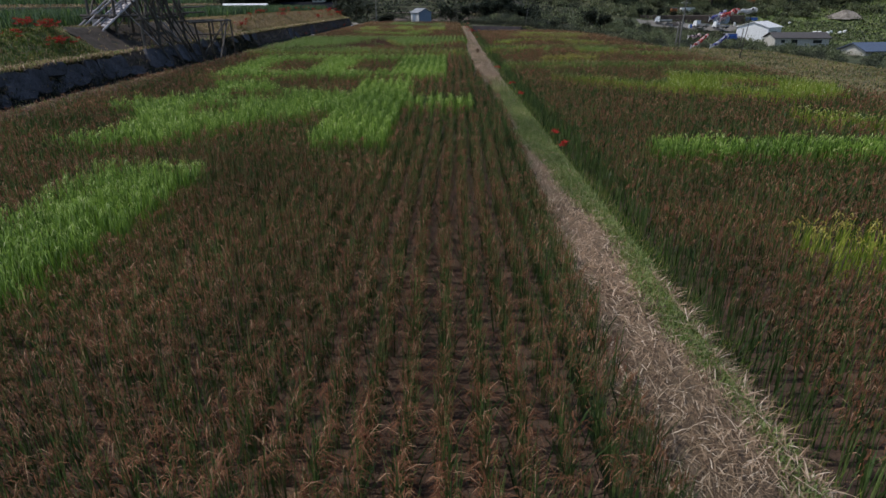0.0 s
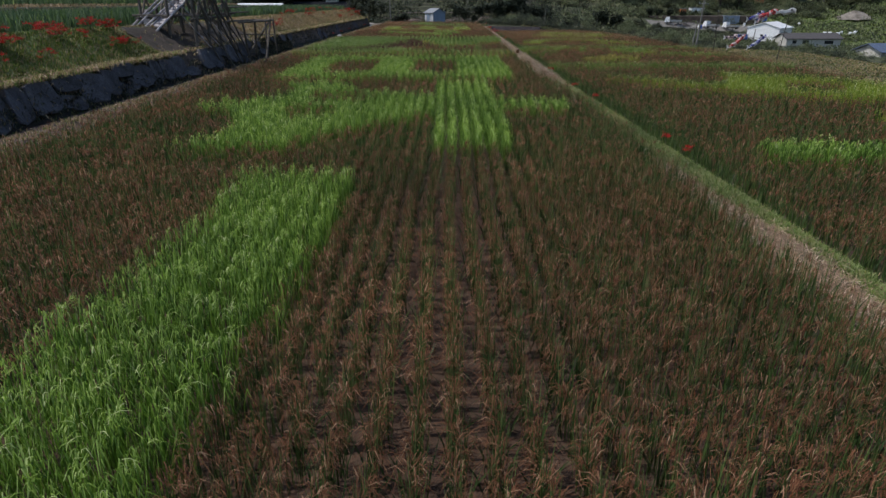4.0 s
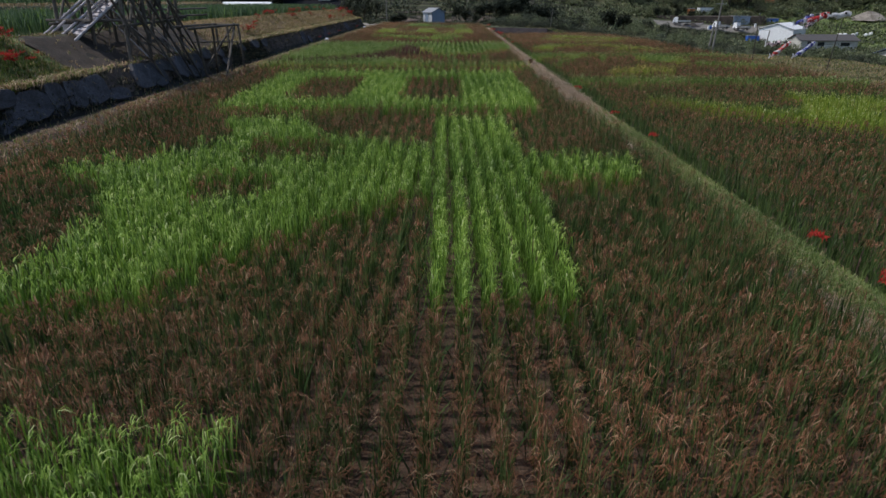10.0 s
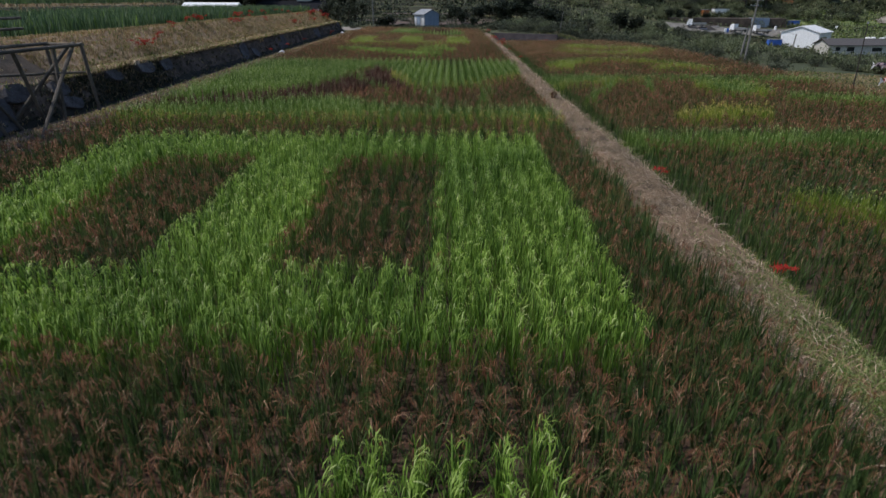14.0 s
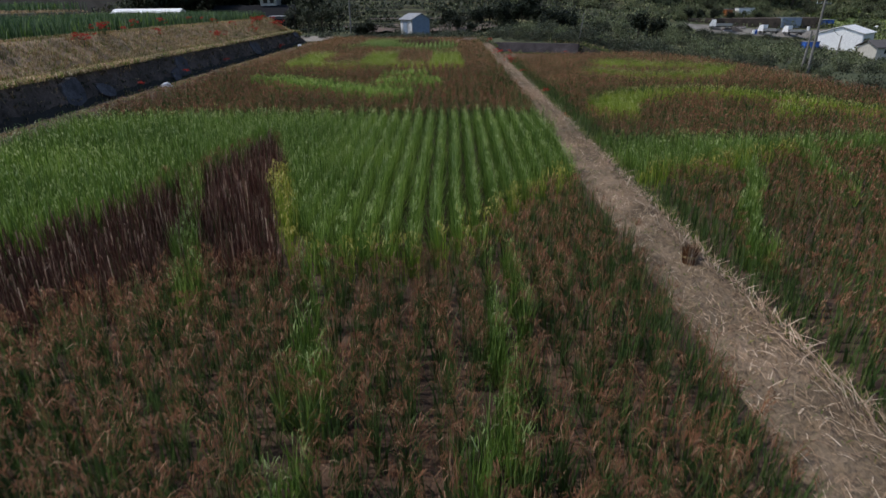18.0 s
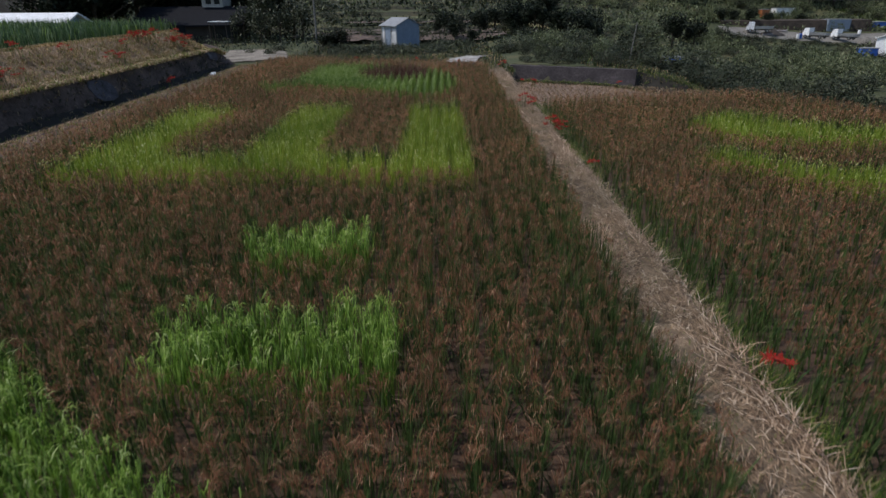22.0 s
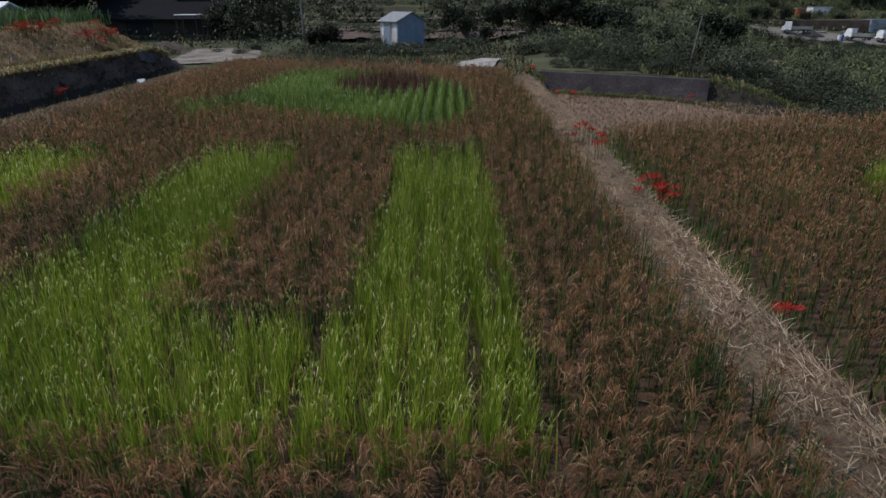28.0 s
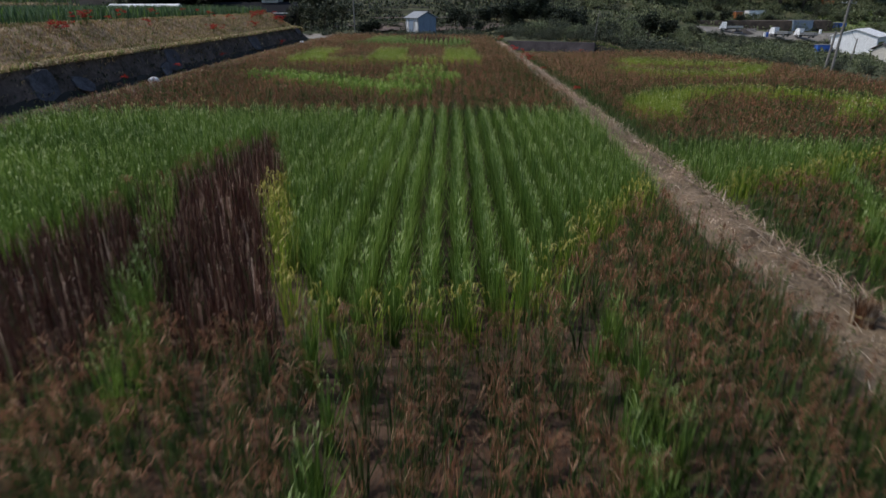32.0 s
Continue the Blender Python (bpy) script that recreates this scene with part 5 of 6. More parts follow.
def woods():
    """The dark wooded hillside behind everything."""
    n = 46000
    x, y = RNG.uniform(-260, 330, n), RNG.uniform(196, 330, n)
    keep = (y > 205 + 25 * np.sin(x * 0.03)) | (x < -20)
    x, y = x[keep], y[keep]
    p = np.stack([x, y, ground_z(x, y) + RNG.uniform(0, 9, len(x))], 1)
    ob = strips("wooded_hillside", leaf_quads(p, 2.4, 0.6), [M_DARK, M_BUSH], RNG.choice(2, len(x), p=[0.85, 0.15]))
    tagged(ob, "dark wooded hillside closing the valley", "woods", kind="stuff")
    x, y = RNG.uniform(-70, 150, 110000), 110 + 105 * RNG.random(110000) ** 1.25
    keep = noise_mask(x, y) & ~((x > 53) & (x < 89) & (y > 172) & (y < 183))
    x, y = x[keep], y[keep]
    p = np.stack([x, y, ground_z(x, y) + RNG.uniform(0, 0.6, len(x))], 1)
    ob = strips("terrace_weeds", leaf_quads(p, np.interp(p[:, 1], [110, 135, 170], [0.18, 0.32, 0.55]), 0.2, 0.7, 1.5), [M_BUSH, M_BUSH2, M_DARK], np.where(RNG.random(len(x)) < sstep(15, 40, x) * 0.7, 1, RNG.choice(3, len(x), p=[0.55, 0.13, 0.32])))
    tagged(ob, "weeds and scrub on the old terraces", "scrub", kind="stuff")


def noise_mask(x, y):
    return np.array([noise.noise(Vector((a * 0.06, b * 0.12, 0.0))) > -0.22 for a, b in zip(x, y)])


woods()


# ---- far end: wall, road, yard ----
def end_wall():
    ob = part("retaining_wall_end", prism(bmesh.new(), [(0, -1.0), (0.14, 0.2), (0.5, 0.2), (0.5, -1.0)], 0, 8.2), M_OLDWALL, label="dark concrete retaining wall behind the stubble")
    ob.matrix_basis = pose(4.2, 97.6, 0.0, 0, 0, -25)
    tagged(ob, category="wall", kind="structure")


end_wall()
def lane():
    """A lane that leaves the field's end and bends away."""
    bm = bmesh.new()
    rows = []
    for x, y, w in ((0.9, 97.3, 2.2), (1.0, 99.5, 2.2), (1.4, 101.8, 2.1), (2.6, 104.0, 1.9), (2.9, 106.2, 1.6)):
        rows.append([bm.verts.new((x + u * w, y, float(ground_z(x + u * w, y)) + 0.09)) for u in (-0.5, -0.17, 0.17, 0.5)])
    for p, q in zip(rows, rows[1:]):
        for k in range(3):
            bm.faces.new((p[k], p[k + 1], q[k + 1], q[k]))
    tagged(part("lane", bm, M_LANE, label="narrow pale concrete lane leading away"), category="road", kind="structure")


lane()
YARD = [(-17.0, 100.4), (-11.7, 102.6), (-14.3, 111.2), (-19.4, 112.4)]
sheet("yard", np.linspace(-19.5, -11.5, 33), np.linspace(100.3, 112.5, 50), M_YARD, "pale trodden yard at the field's end", 0.05, 0.01, category="yard", keep=lambda a, b: inside(a, b, YARD))
sheet("work_yard", np.linspace(54, 88, 26), np.linspace(175.5, 182, 10), M_CONC, "pale gravel yard with parked trucks", 0.06, 0.02, category="yard")


for x0, x1, y0, y1, m, label in ((14, 40, 127.0, 128.2, M_TAN, "tan grassy terrace edge"), (-8, 12, 147.0, 148.0, M_TAN, "tan grassy terrace edge"), (22, 50, 152.0, 153.4, M_TAN, "tan grassy terrace edge"),
                              (18, 44, 160.0, 161.2, M_TAN, "tan grassy terrace edge"), (-6, 20, 168.5, 169.5, M_TAN, "tan grassy terrace edge"), (44, 66, 128.0, 129.2, M_YARD, "pale trodden track between shrubs"), (-17, 7, 126.0, 129.4, M_DITCH, "bare reddish-brown terrace"), (-16, 8, 131.0, 134.6, M_DITCH, "bare reddish-brown terrace"), (-15, 9, 136.4, 139.8, M_DITCH, "bare reddish-brown terrace"), (-14, 6, 142.6, 145.6, M_DITCH, "bare reddish-brown terrace"), (6, 22, 142.0, 143.2, M_TAN, "tan grassy terrace edge"), (2, 20, 153.0, 154.2, M_TAN, "tan grassy terrace edge")):
    sheet("terrace_strip", np.linspace(x0, x1, 40), np.linspace(y0, y1, 4), m, label, 0.4 if m == M_DITCH else 0.12, 0.05)


def shed():
    thing = empty("shed", (-5.0, 121.5, float(ground_z(-5, 121)) - 0.1), 0)
    turn = pose(0, 0, 0, 0, 0, -45)
    w, d, h, ridge = 2.4, 3.2, 2.35, 3.0
    def add(name, bm, mat, label=""):
        ob = part(name, bm, mat, thing, label)
        ob.matrix_basis = turn
        return ob
    add("front_wall", boxm(-w, 0, 0, 0.06, 0, h, bevel=0.01), M_BOARD, "white boarded front wall")
    add("back_wall", boxm(-w, 0, d - 0.06, d, 0, h), M_BLUE)
    for x in (-w, -0.06):
        add("gable_wall", prism(bmesh.new(), [(0.065, 0), (d - 0.065, 0), (d - 0.065, h), (d / 2, ridge - 0.04), (0.065, h)], x, x + 0.06), M_BLUE, "blue-grey sheet gable wall")
    for y0, y1, a in ((-0.25, d / 2, 1), (d + 0.2, d / 2, -1)):
        bm = bmesh.new()
        z0 = h - 0.12
        vs = [(-w - 0.15, y0, z0), (0.15, y0, z0), (0.15, y1, ridge), (-w - 0.15, y1, ridge)]
        lo = [bm.verts.new(v) for v in vs]
        hi = [bm.verts.new((v[0], v[1], v[2] + 0.06)) for v in vs]
        bm.faces.new(lo[::-1])
        bm.faces.new(hi)
        for i in range(4):
            bm.faces.new((lo[i], lo[(i + 1) % 4], hi[(i + 1) % 4], hi[i]))
        bmesh.ops.recalc_face_normals(bm, faces=bm.faces[:])
        add("roof", bm, M_GREYROOF, "grey sheet roof slope")
    door = add("door", boxm(-1.75, -0.95, -0.05, -0.004, 0.05, 1.95, bevel=0.01), M_BLUE, "grey sliding door, closed")
    for x in (-2.28, -1.85, -0.8, -0.03):
        add("post", boxm(x - 0.03, x + 0.03, -0.035, -0.003, 0, h - 0.05), M_GREYROOF)
    part("handle", boxm(-1.06, -1.03, -0.09, -0.052, 0.8, 1.0), M_PIPE, door)
    tagged(thing, "small white shed with blue-grey sides and grey gabled roof", "shed")


shed()


def gable_house(name, at, turn, w, d, eaves, ridge, wall, roof, label, windows=(), over=0.4, category="building"):
    """A building along its own x, ridge along x; windows: x, width, sill, head on the front wall."""
    thing = empty(name, at, turn)
    t = 0.15
    bm = bmesh.new()
    x = 0.0
    for wx, ww, s, hd in sorted(windows):
        box(bm, x, wx, 0, t, 0, eaves)
        box(bm, wx, wx + ww, 0, t, 0, s)
        box(bm, wx, wx + ww, 0, t, hd, eaves)
        x = wx + ww
    box(bm, x, w, 0, t, 0, eaves)
    bmesh.ops.remove_doubles(bm, verts=bm.verts[:], dist=0.001)
    part("front_wall", bm, wall, thing)
    part("back_wall", boxm(0, w, d - t, d, 0, eaves), wall, thing)
    for x0 in (0, w - t):
        part("gable_wall", prism(bmesh.new(), [(t, 0), (d - t, 0), (d - t, eaves), (d / 2, ridge - 0.12), (t, eaves)], x0, x0 + t), wall, thing)
    for y0, y1 in ((-over, d / 2), (d + over, d / 2)):
        bm = bmesh.new()
        drop = (ridge - eaves) * over / (d / 2)
        vs = [(-over, y0, eaves - drop + 0.02), (w + over, y0, eaves - drop + 0.02), (w + over, y1, ridge), (-over, y1, ridge)]
        lo, hi = [bm.verts.new(v) for v in vs], [bm.verts.new((v[0], v[1], v[2] + 0.14)) for v in vs]
        bm.faces.new(lo[::-1])
        bm.faces.new(hi)
        for i in range(4):
            bm.faces.new((lo[i], lo[(i + 1) % 4], hi[(i + 1) % 4], hi[i]))
        bmesh.ops.recalc_face_normals(bm, faces=bm.faces[:])
        part("roof", bm, roof, thing)
    for wx, ww, s, hd in windows:
        win = part("window", boxm(wx + 0.003, wx + ww - 0.003, 0.02, 0.06, s + 0.003, hd - 0.003), M_TIMBER, thing)
        part("pane", boxm(wx + 0.05, wx + ww - 0.05, 0.0, 0.017, s + 0.05, hd - 0.05), M_GLASS, win)
    return tagged(thing, label, category)


def gz(x, y):
    return float(ground_z(x, y))


barn = gable_house("barn", (83.0, 163.0, gz(82, 164) + 0.05), 45, 9.5, 8.0, 3.3, 4.6, M_WHITE, M_WHITE, "white sheet-metal barn with a gabled roof", [(1.2, 5.2, 0.1, 2.3)], 0.3, "barn")
longhouse = gable_house("storehouse", (81.6, 156.0, gz(87, 156.5) + 0.05), 1, 13.5, 5.5, 2.3, 3.4, M_CREAM, M_ROOF2, "long low cream storehouse with a dark roof", [(1.5, 1.0, 1.1, 1.9), (4.0, 1.6, 1.0, 1.9), (9.5, 2.2, 1.0, 1.8)], 0.4, "storehouse")
bluehouse = gable_house("blue_roofed_house", (80.2, 119, gz(80, 121) - 1.3), 12, 8, 6, 2.3, 3.5, M_CREAM, M_NAVY, "small house with a blue tiled roof", [(1.2, 1.6, 0.9, 2.0), (4.5, 1.6, 0.9, 2.0)], 0.6, "house")
farmhouse = gable_house("farmhouse", (-31.4, 122.0, gz(-30, 124) - 0.1), 4, 9.6, 7.0, 2.1, 3.5, M_TIMBER, M_TILE, "dark timber farmhouse with a grey tiled roof", [(2.0, 2.4, 0.5, 2.0), (7.0, 2.6, 0.5, 2.0)], 0.9, "house")
annex = gable_house("upper_annex", (-26.2, 125.6, gz(-25, 124) - 0.1), 4, 2.2, 3.6, 4.9, 5.8, M_CREAM, M_TILE, "pale two-storey annex behind the farmhouse", [(0.4, 0.6, 3.9, 4.6), (1.3, 0.6, 3.9, 4.6)], 0.6, "house")
greenhouse = gable_house("white_roofed_shed", (-37.6, 107.0, 0.55), 2, 7.0, 4.0, 2.0, 2.75, M_BLUE, M_WHITE, "low shed with a bright white sheet roof on the terrace", [], 0.3, "shed")


def awning():
    thing = empty("carport", (-22.9, 117.5, gz(-23, 118)))
    part("roof", boxm(0, 1.8, 0, 1.5, 2.25, 2.30), M_WHITE, thing, "pale sheet roof")
    for x in (0.1, 1.7):
        for y in (0.1, 1.4):
            part("post", rodm((x, y, -0.1), (x, y, 2.25), 0.04), M_TIMBER, thing)
    tagged(thing, "small carport with a pale flat roof by the house", "carport")


awning()


def utility_pole(x, y, tall, arms, lean=0.0, label="grey concrete utility pole with crossarms", thick=0.15):
    thing = empty("utility_pole", (x, y, gz(x, y) - 0.1))
    thing.rotation_euler = (0, radians(lean), 0)
    part("shaft", rodm((0, 0, 0), (0, 0, tall), thick, thick * 0.66, 12), M_POLE, thing)
    for k in range(arms):
        z = tall - 0.6 - 0.7 * k
        arm = part("crossarm", boxm(-0.8, 0.8, 0.1, 0.18, z - 0.04, z + 0.04), M_PIPE, thing)
        for u in (-0.7, -0.25, 0.25, 0.7):
            part("insulator", rodm((u, 0.14, z + 0.04), (u, 0.14, z + 0.18), 0.03, 0.02, 6), M_WHITE, arm)
    return tagged(thing, label, "utility pole", group="utility poles")


utility_pole(-13.1, 120.5, 8.5, 2, thick=0.10)
utility_pole(39.4, 105.0, 8.5, 2, 2)
part_pole = utility_pole(39.0, 105.6, 4.5, 0, 4, "short leaning stay post beside a utility pole")
utility_pole(70.3, 150.0, 4.6, 0, 3, "slim grey post by the barn")
utility_pole(13.0, 100.5, 2.9, 0, 6, "thin leaning post among the shrubs", 0.045)


def cable(name, a, b, sag, r=0.02):
    bm = bmesh.new()
    pts = [Vector(a).lerp(Vector(b), i / 14) - Vector((0, 0, sag * 4 * (i / 14) * (1 - i / 14))) for i in range(15)]
    rings = []
    side = (Vector(b) - Vector(a)).cross(Vector((0, 0, 1))).normalized()
    for p in pts:
        rings.append([bm.verts.new(p + r * (math.cos(k * math.tau / 5) * side + math.sin(k * math.tau / 5) * Vector((0, 0, 1)))) for k in range(5)])
    for p, q in zip(rings, rings[1:]):
        for k in range(5):
            bm.faces.new((p[k], p[(k + 1) % 5], q[(k + 1) % 5], q[k]))
    return tagged(part(name, bm, M_RUBBER, label="black overhead cable strung between poles"), category="cable", group="cables")


cable("cable", (-13.1, 120.6, gz(-13.1, 120.5) + 7.7), (39.4, 105.1, gz(39.4, 105) + 7.7), 1.2)
cable("cable", (39.4, 105.1, gz(39.4, 105) + 7.7), (70.3, 150, gz(70.3, 150) + 4.4), 0.8)


# ---- carp streamers over the field's edge ----
def carp(length, cloth, at, turn, dip):
    thing = empty("carp_streamer", at, turn)
    bm = bmesh.new()
    rings = 14
    loops = []
    for i in range(rings + 1):
        u = i / rings
        r = 0.42 * length / 3 * (0.75 + 0.5 * math.sin(min(1, u * 1.6) * math.pi * 0.6)) * (1 - 0.62 * u) + 0.03
        c = Vector((0.05 * math.sin(u * 5), u * length, -dip * u + 0.05 * math.sin(u * 9)))
        loops.append([bm.verts.new(c + Vector((math.cos(a) * r * 0.75, 0, math.sin(a) * r))) for a in [k * math.tau / 12 for k in range(12)]])
    for p, q in zip(loops, loops[1:]):
        for k in range(12):
            bm.faces.new((p[k], p[(k + 1) % 12], q[(k + 1) % 12], q[k]))
    bmesh.ops.solidify(bm, geom=bm.faces[:], thickness=0.008)
    body = part("body", bm, cloth, thing, smooth=True)
    for i in (9,):
        u = i / rings
        r = 0.42 * length / 3 * (0.75 + 0.5 * math.sin(min(1, u * 1.6) * math.pi * 0.6)) * (1 - 0.62 * u) + 0.045
        b2 = bmesh.new()
        bmesh.ops.create_cone(b2, segments=12, radius1=r, radius2=r * 0.93, depth=0.10 * length / 3, matrix=Matrix.Translation((0.05 * math.sin(u * 5), u * length, -dip * u + 0.10 * math.sin(u * 7))) @ Euler((radians(-90), 0, 0)).to_matrix().to_4x4() @ Matrix.Diagonal((0.76, 1, 1, 1)))
        part("scale_band", b2, M_CLOTHW, body, "white scale band")
    for s in (-1, 1):
        part("tail_fin", prism(bmesh.new(), [(length * 0.97, -dip + 0.02), (length * 1.16, -dip + s * 0.2), (length * 1.12, -dip)], -0.012, 0.012), M_CLOTHW, thing)
    part("mouth_ring", rodm((0, -0.02, 0), (0, 0.03, 0), 0.25 * length / 3, None, 14), M_PIPE, thing)
    eye = part("eye", rodm((-0.24 * length / 3, 0.35, 0.08), (0.24 * length / 3, 0.35, 0.08), 0.07, None, 10), M_RUBBER, thing)
    return tagged(thing, "carp-shaped cloth streamer hanging in the breeze", "streamer", group="carp streamers")


def streamer_poles():
    for x, y, tall, lean in ((24.9, 50.9, 4.0, 5), (20.4, 52.6, 3.8, -2)):
        thing = empty("streamer_pole", (x, y, gz(x, y) - 0.1))
        thing.rotation_euler = (0, radians(lean), 0)
        part("shaft", rodm((0, 0, 0), (0, 0, tall), 0.035, 0.025, 10), M_TIMBER, thing)
        part("cap", rodm((0, 0, tall), (0, 0, tall + 0.1), 0.05, 0.02, 8), M_PIPE, thing)
        tagged(thing, "slim metal pole that holds the carp streamers", "pole", group="streamer poles")
    cable("streamer_line", (20.3, 52.6, 2.8), (25.5, 50.7, 3.05), 0.12, 0.01)
    cable("streamer_line", (20.3, 52.6, 1.0), (24.8, 50.9, 1.05), 0.08, 0.01)
    for length, cloth, at, turn, dip in ((1.2, M_CLOTHR, (22.4, 51.8, 1.05), 96, 0.85), (1.2, M_CLOTHB, (23.85, 51.3, 1.08), 92, 0.85), (0.9, M_CLOTHP, (21.9, 52.0, 1.05), 60, 0.15),
                                         (1.5, M_CLOTHR, (24.3, 51.15, 2.95), 95, 0.4), (1.2, M_CLOTHB, (23.4, 51.5, 2.85), 100, 0.5), (1.3, M_CLOTHP, (23.9, 51.3, 2.9), 110, 0.75), (1.3, M_CLOTHW, (25.5, 50.7, 3.0), 88, 0.1)):
        carp(length, cloth, at, turn, dip)


streamer_poles()


# ---- trucks and clutter in the yard ----
def truck(at, turn, cab=M_WHITE, bed=M_PIPE):
    thing = empty("small_truck", at, turn)
    part("cab", prism(bmesh.new(), [(0, 0.45), (0.1, 1.0), (0.45, 1.8), (1.35, 1.85), (1.4, 0.45)], -0.72, 0.72), cab, thing, "white cab")
    part("windscreen", prism(bmesh.new(), [(0.12, 1.08), (0.40, 1.7), (0.36, 1.72), (0.08, 1.1)], -0.62, 0.62), M_GLASS, thing)
    part("chassis", boxm(-0.6, 0.6, 0.2, 4.6, 0.35, 0.5), M_RUBBER, thing)
    part("bed", boxm(-0.75, 0.75, 1.5, 4.7, 0.6, 0.7), bed, thing)
    for a in ((-0.75, -0.71, 1.5, 4.7), (0.71, 0.75, 1.5, 4.7), (-0.7, 0.7, 1.5, 1.54), (-0.7, 0.7, 4.66, 4.7)):
        part("bed_side", boxm(*a, 0.705, 1.05), bed, thing)
    for x in (-0.65, 0.65):
        part("headlight", rodm((x * 0.8, -0.02, 0.75), (x * 0.8, 0.04, 0.75), 0.1), M_GLASS, thing)
        for y in (0.75, 3.7):
            wheel = part("wheel", rodm((x - 0.1, y, 0.3), (x + 0.1, y, 0.3), 0.3, None, 16), M_RUBBER, thing)
            part("rim", rodm((x - 0.11, y, 0.3), (x + 0.11, y, 0.3), 0.16, None, 12), M_PIPE, wheel)
    return tagged(thing, "small white flatbed truck parked in the yard", "truck", group="parked trucks")


for x, y, t in ((69.5, 178, 205), (75.0, 178, 205), (58.5, 179, 250)):
    truck((x, y, gz(x, y) + 0.05), t)


def excavator():
    thing = empty("excavator", (97, 206, gz(97, 206) + 0.05), 70)
    for x in (-0.9, 0.9):
        part("track", boxm(x - 0.25, x + 0.25, -1.4, 1.4, 0, 0.6, bevel=0.15), M_RUBBER, thing)
    part("body", boxm(-1.0, 1.0, -1.2, 1.2, 0.65, 1.5, bevel=0.08), M_ORANGE, thing)
    part("cab", boxm(-0.9, 0.0, 0.1, 1.2, 1.5, 2.6, bevel=0.08), M_GLASS, thing)
    part("boom", rodm((0.4, 1.0, 1.3), (0.4, 3.4, 3.3), 0.18, 0.14), M_ORANGE, thing)
    part("arm", rodm((0.4, 3.4, 3.3), (0.4, 5.2, 1.5), 0.13, 0.1), M_ORANGE, thing)
    part("bucket", boxm(0.05, 0.75, 4.9, 5.5, 0.8, 1.5, bevel=0.1), M_RUBBER, thing)
    tagged(thing, "orange excavator standing on the slope above the yard", "excavator")


excavator()
bank = part("yard_bank", prism(bmesh.new(), [(0, -0.5), (0.5, 1.7), (2.2, 1.9), (2.6, -0.5)], 0, 30), M_EARTH, label="dark cut earth bank behind the truck yard")
bank.matrix_basis = pose(56, 183.6, gz(70, 184))
tagged(bank, category="bank", kind="structure")


def container(name, x, y, w, d, h, mat, label, turn=0):
    thing = empty(name, (x, y, gz(x, y) + 0.05), turn)
    part("body", boxm(0, w, 0, d, 0, h, bevel=0.05), mat, thing)
    part("lid", boxm(-0.1, w + 0.1, -0.1, d + 0.1, h, h + 0.1), M_GREYROOF, thing)
    return tagged(thing, label, "container")


container("container", 70.5, 192, 4.0, 2.2, 2.0, M_WHITE, "white site container on the slope")
container("container", 67.5, 192, 1.6, 1.6, 1.6, M_ORANGE, "red-orange steel box beside the container")
container("container", 77, 183.5, 4.5, 2.5, 2.2, M_BLUE, "open shelter with a blue-grey roof")
container("container", 74.0, 167, 3.0, 1.5, 1.3, M_TARP, "stack under a bright blue tarpaulin")
container("container", 84.0, 186, 7.0, 2.0, 1.0, M_TARP, "long pile under a blue tarpaulin", 5)
container("container", 27.5, 134, 2.2, 1.5, 0.8, M_TARP, "small heap under a blue tarpaulin")


sheet("meadow", np.linspace(90, 150, 40), np.linspace(160, 200, 30), M_MEADOW, "light green meadow on the slope behind the barn", 0.08, 0.08)
gx, gy = scatter(6000, 88, 150, 158, 200)
tufts("meadow_grass", gx, gy, ground_z(gx, gy), 0.6, 0.09, 6, [M_BUSH2, M_GRASS], [0.3, 0.7], "tall light green meadow grass", "grass")


def bale(x, y):
    bm = bmesh.new()
    rod(bm, (-0.45, 0, 0.42), (0.45, 0, 0.42), 0.42, None, 14)
    bmesh.ops.bevel(bm, geom=bm.edges[:], offset=0.05, segments=1, affect="EDGES")
    ob = part("wrapped_bale", bm, M_WHITE, label="round white plastic-wrapped straw bale in the meadow", smooth=True)
    ob.matrix_basis = pose(x, y, gz(x, y) + 0.05, 0, 0, RNG.uniform(0, 180))
    tagged(ob, category="bale", group="wrapped bales")


for x, y in ((100, 172), (101.6, 172.4), (103.4, 171.8), (105, 173), (107, 172.2), (109, 173.4), (98, 182)):
    bale(x, y)


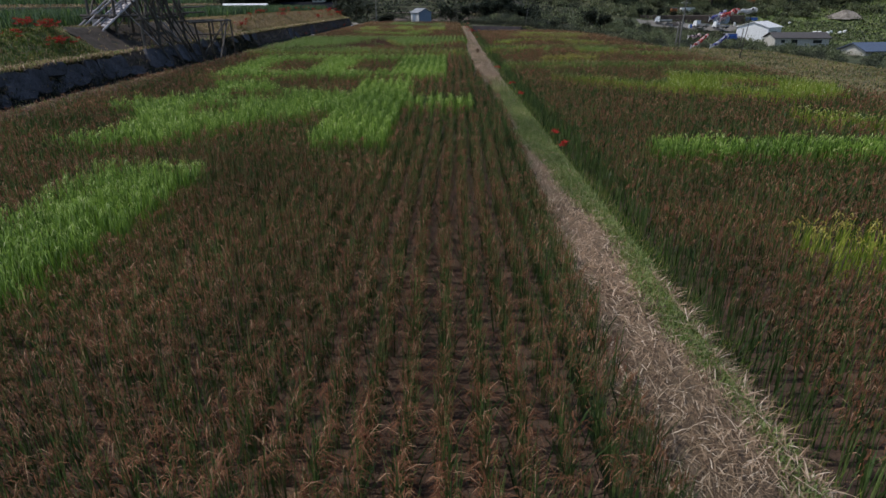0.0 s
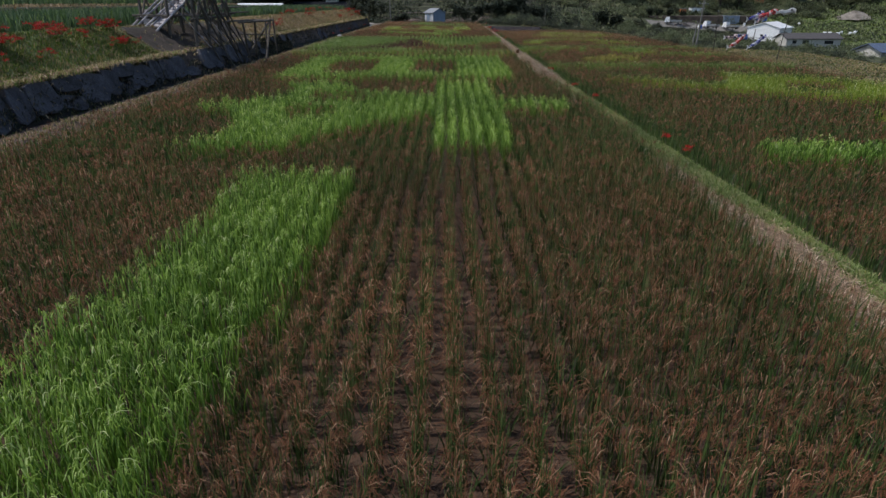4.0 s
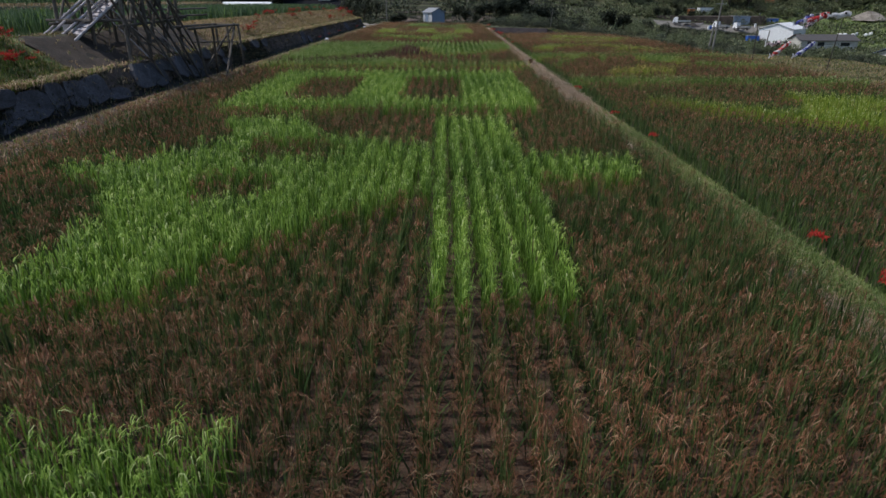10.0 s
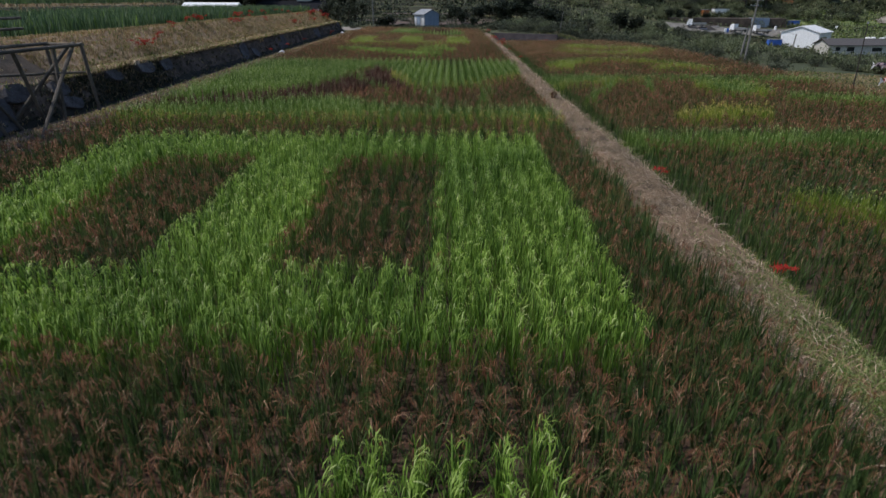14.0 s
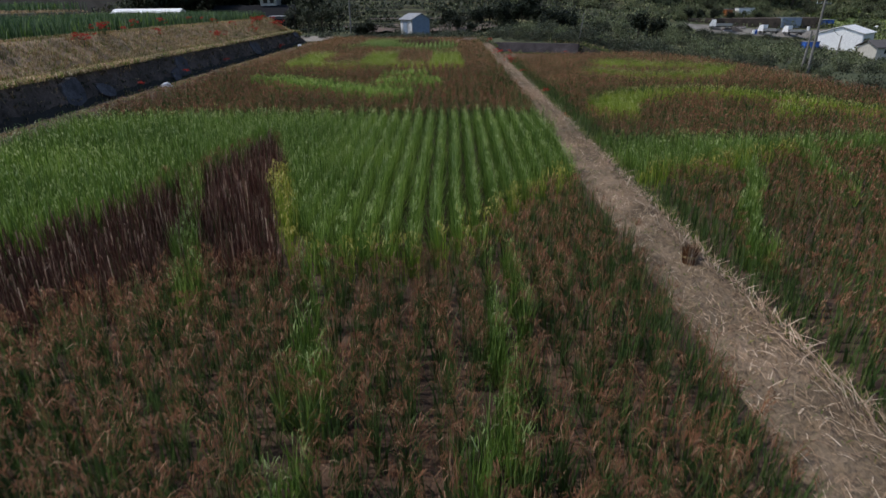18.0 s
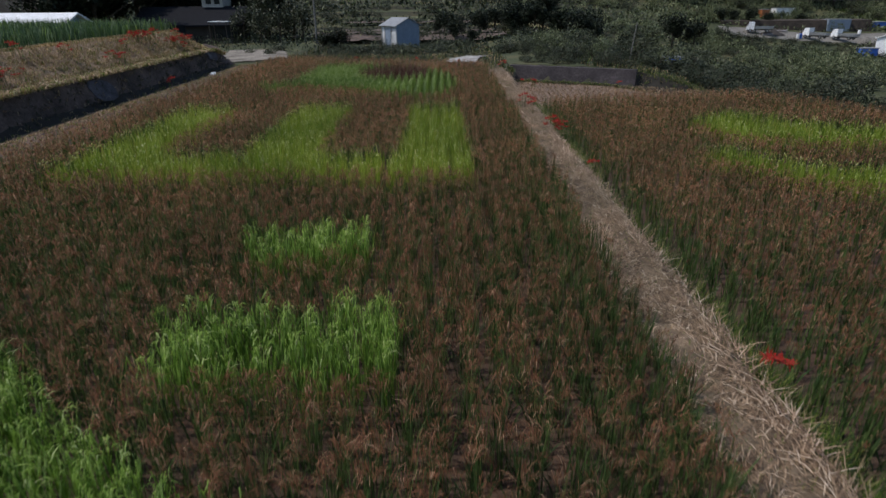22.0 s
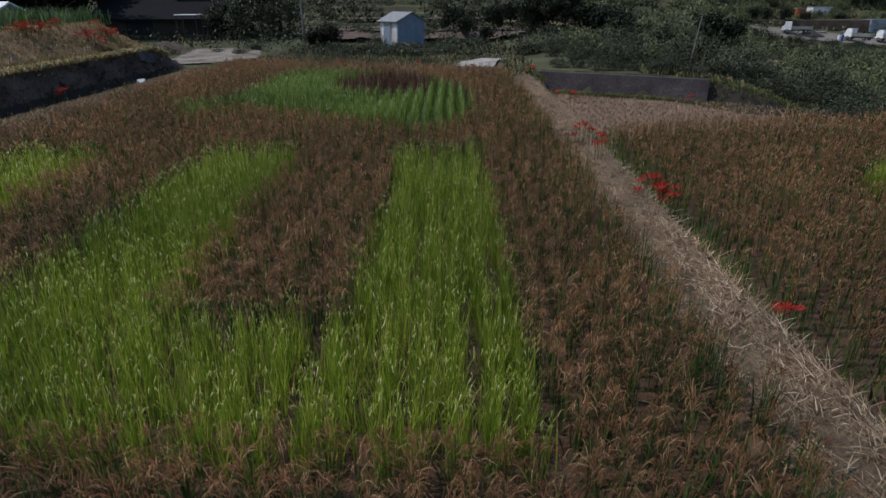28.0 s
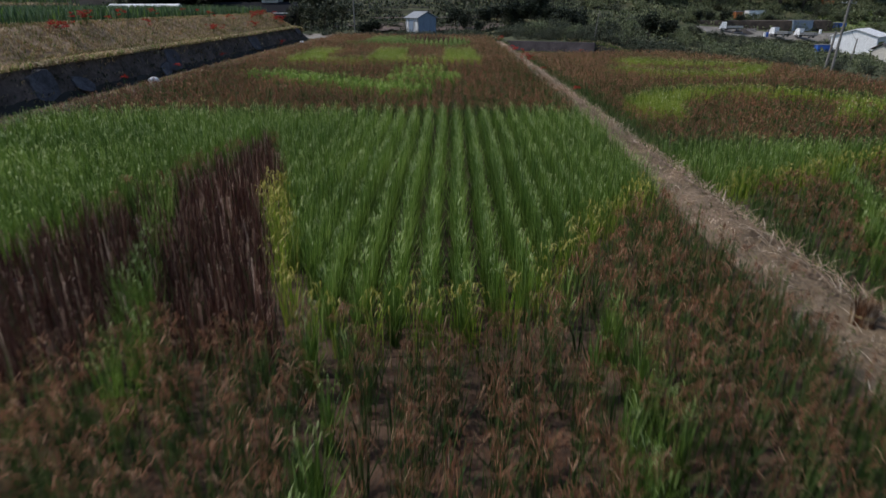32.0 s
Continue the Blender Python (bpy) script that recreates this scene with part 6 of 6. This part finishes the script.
def timber_stack(x, y, n, turn):
    thing = empty("timber_stack", (x, y, gz(x, y) + 0.08), turn)
    for k in range(n):
        part("plank", boxm(-1.2 + RNG.normal(0, 0.1), 1.2 + RNG.normal(0, 0.1), -0.5 + 0.25 * (k % 4), -0.3 + 0.25 * (k % 4), 0.2 * (k // 4), 0.2 * (k // 4) + 0.16, bevel=0.02), M_LOG if k % 3 else M_PLANK, thing)
    tagged(thing, "untidy stack of weathered planks in the yard", "timber", group="timber stacks")


for x, y, n, t in ((62, 178, 9, 20), (66.5, 181.5, 8, -30), (72, 181.8, 10, 10), (79, 180, 7, 60), (60.5, 181, 8, 100), (86, 176, 9, 15)):
    timber_stack(x, y, n, t)


def drum(x, y, mat, label):
    thing = empty("steel_drum", (x, y, gz(x, y) + 0.08))
    part("body", rodm((0, 0, 0), (0, 0, 0.88), 0.29, None, 14), mat, thing)
    for z in (0.28, 0.58, 0.86):
        part("rib", rodm((0, 0, z), (0, 0, z + 0.03), 0.305, None, 14), mat, thing)
    tagged(thing, label, "drum", group="yard drums")


for x, y, m, l in ((67.5, 176.5, M_WHITE, "white steel drum standing in the yard"), (68.2, 176.9, M_TARP, "blue steel drum standing in the yard"), (82, 181, M_WHITE, "white steel drum standing in the yard")):
    drum(x, y, m, l)


def heap(x, y, r, h, mat, label):
    bm = bmesh.new()
    bmesh.ops.create_cone(bm, cap_ends=False, segments=20, radius1=r, radius2=0.1, depth=h, matrix=Matrix.Translation((0, 0, h / 2)))
    bmesh.ops.subdivide_edges(bm, edges=bm.edges[:], cuts=2, use_grid_fill=True)
    for v in bm.verts:
        v.co += Vector((1, 1, 0.5)) * (0.12 * r * noise.noise(v.co * 1.3 + Vector((x, y, 0))))
    ob = part("mound", bm, mat, label=label, smooth=True)
    ob.matrix_basis = pose(x, y, gz(x, y) - 0.1 - 0.1 * r)
    tagged(ob, category="heap")


heap(80.5, 176, 2.4, 1.5, M_CONC, "heap of pale gravel in the yard")
heap(84.5, 178, 2.0, 1.2, M_CONC, "heap of pale gravel in the yard")
heap(-20.6, 110.5, 2.1, 1.1, M_DITCH, "mound of dark rubble beside the farmhouse yard")
heap(64.5, 180, 2.2, 1.1, M_TIMBER, "pile of old timber and scrap")
heap(118, 190, 6.0, 2.6, M_YARD, "mound of bare tan earth on the slope")
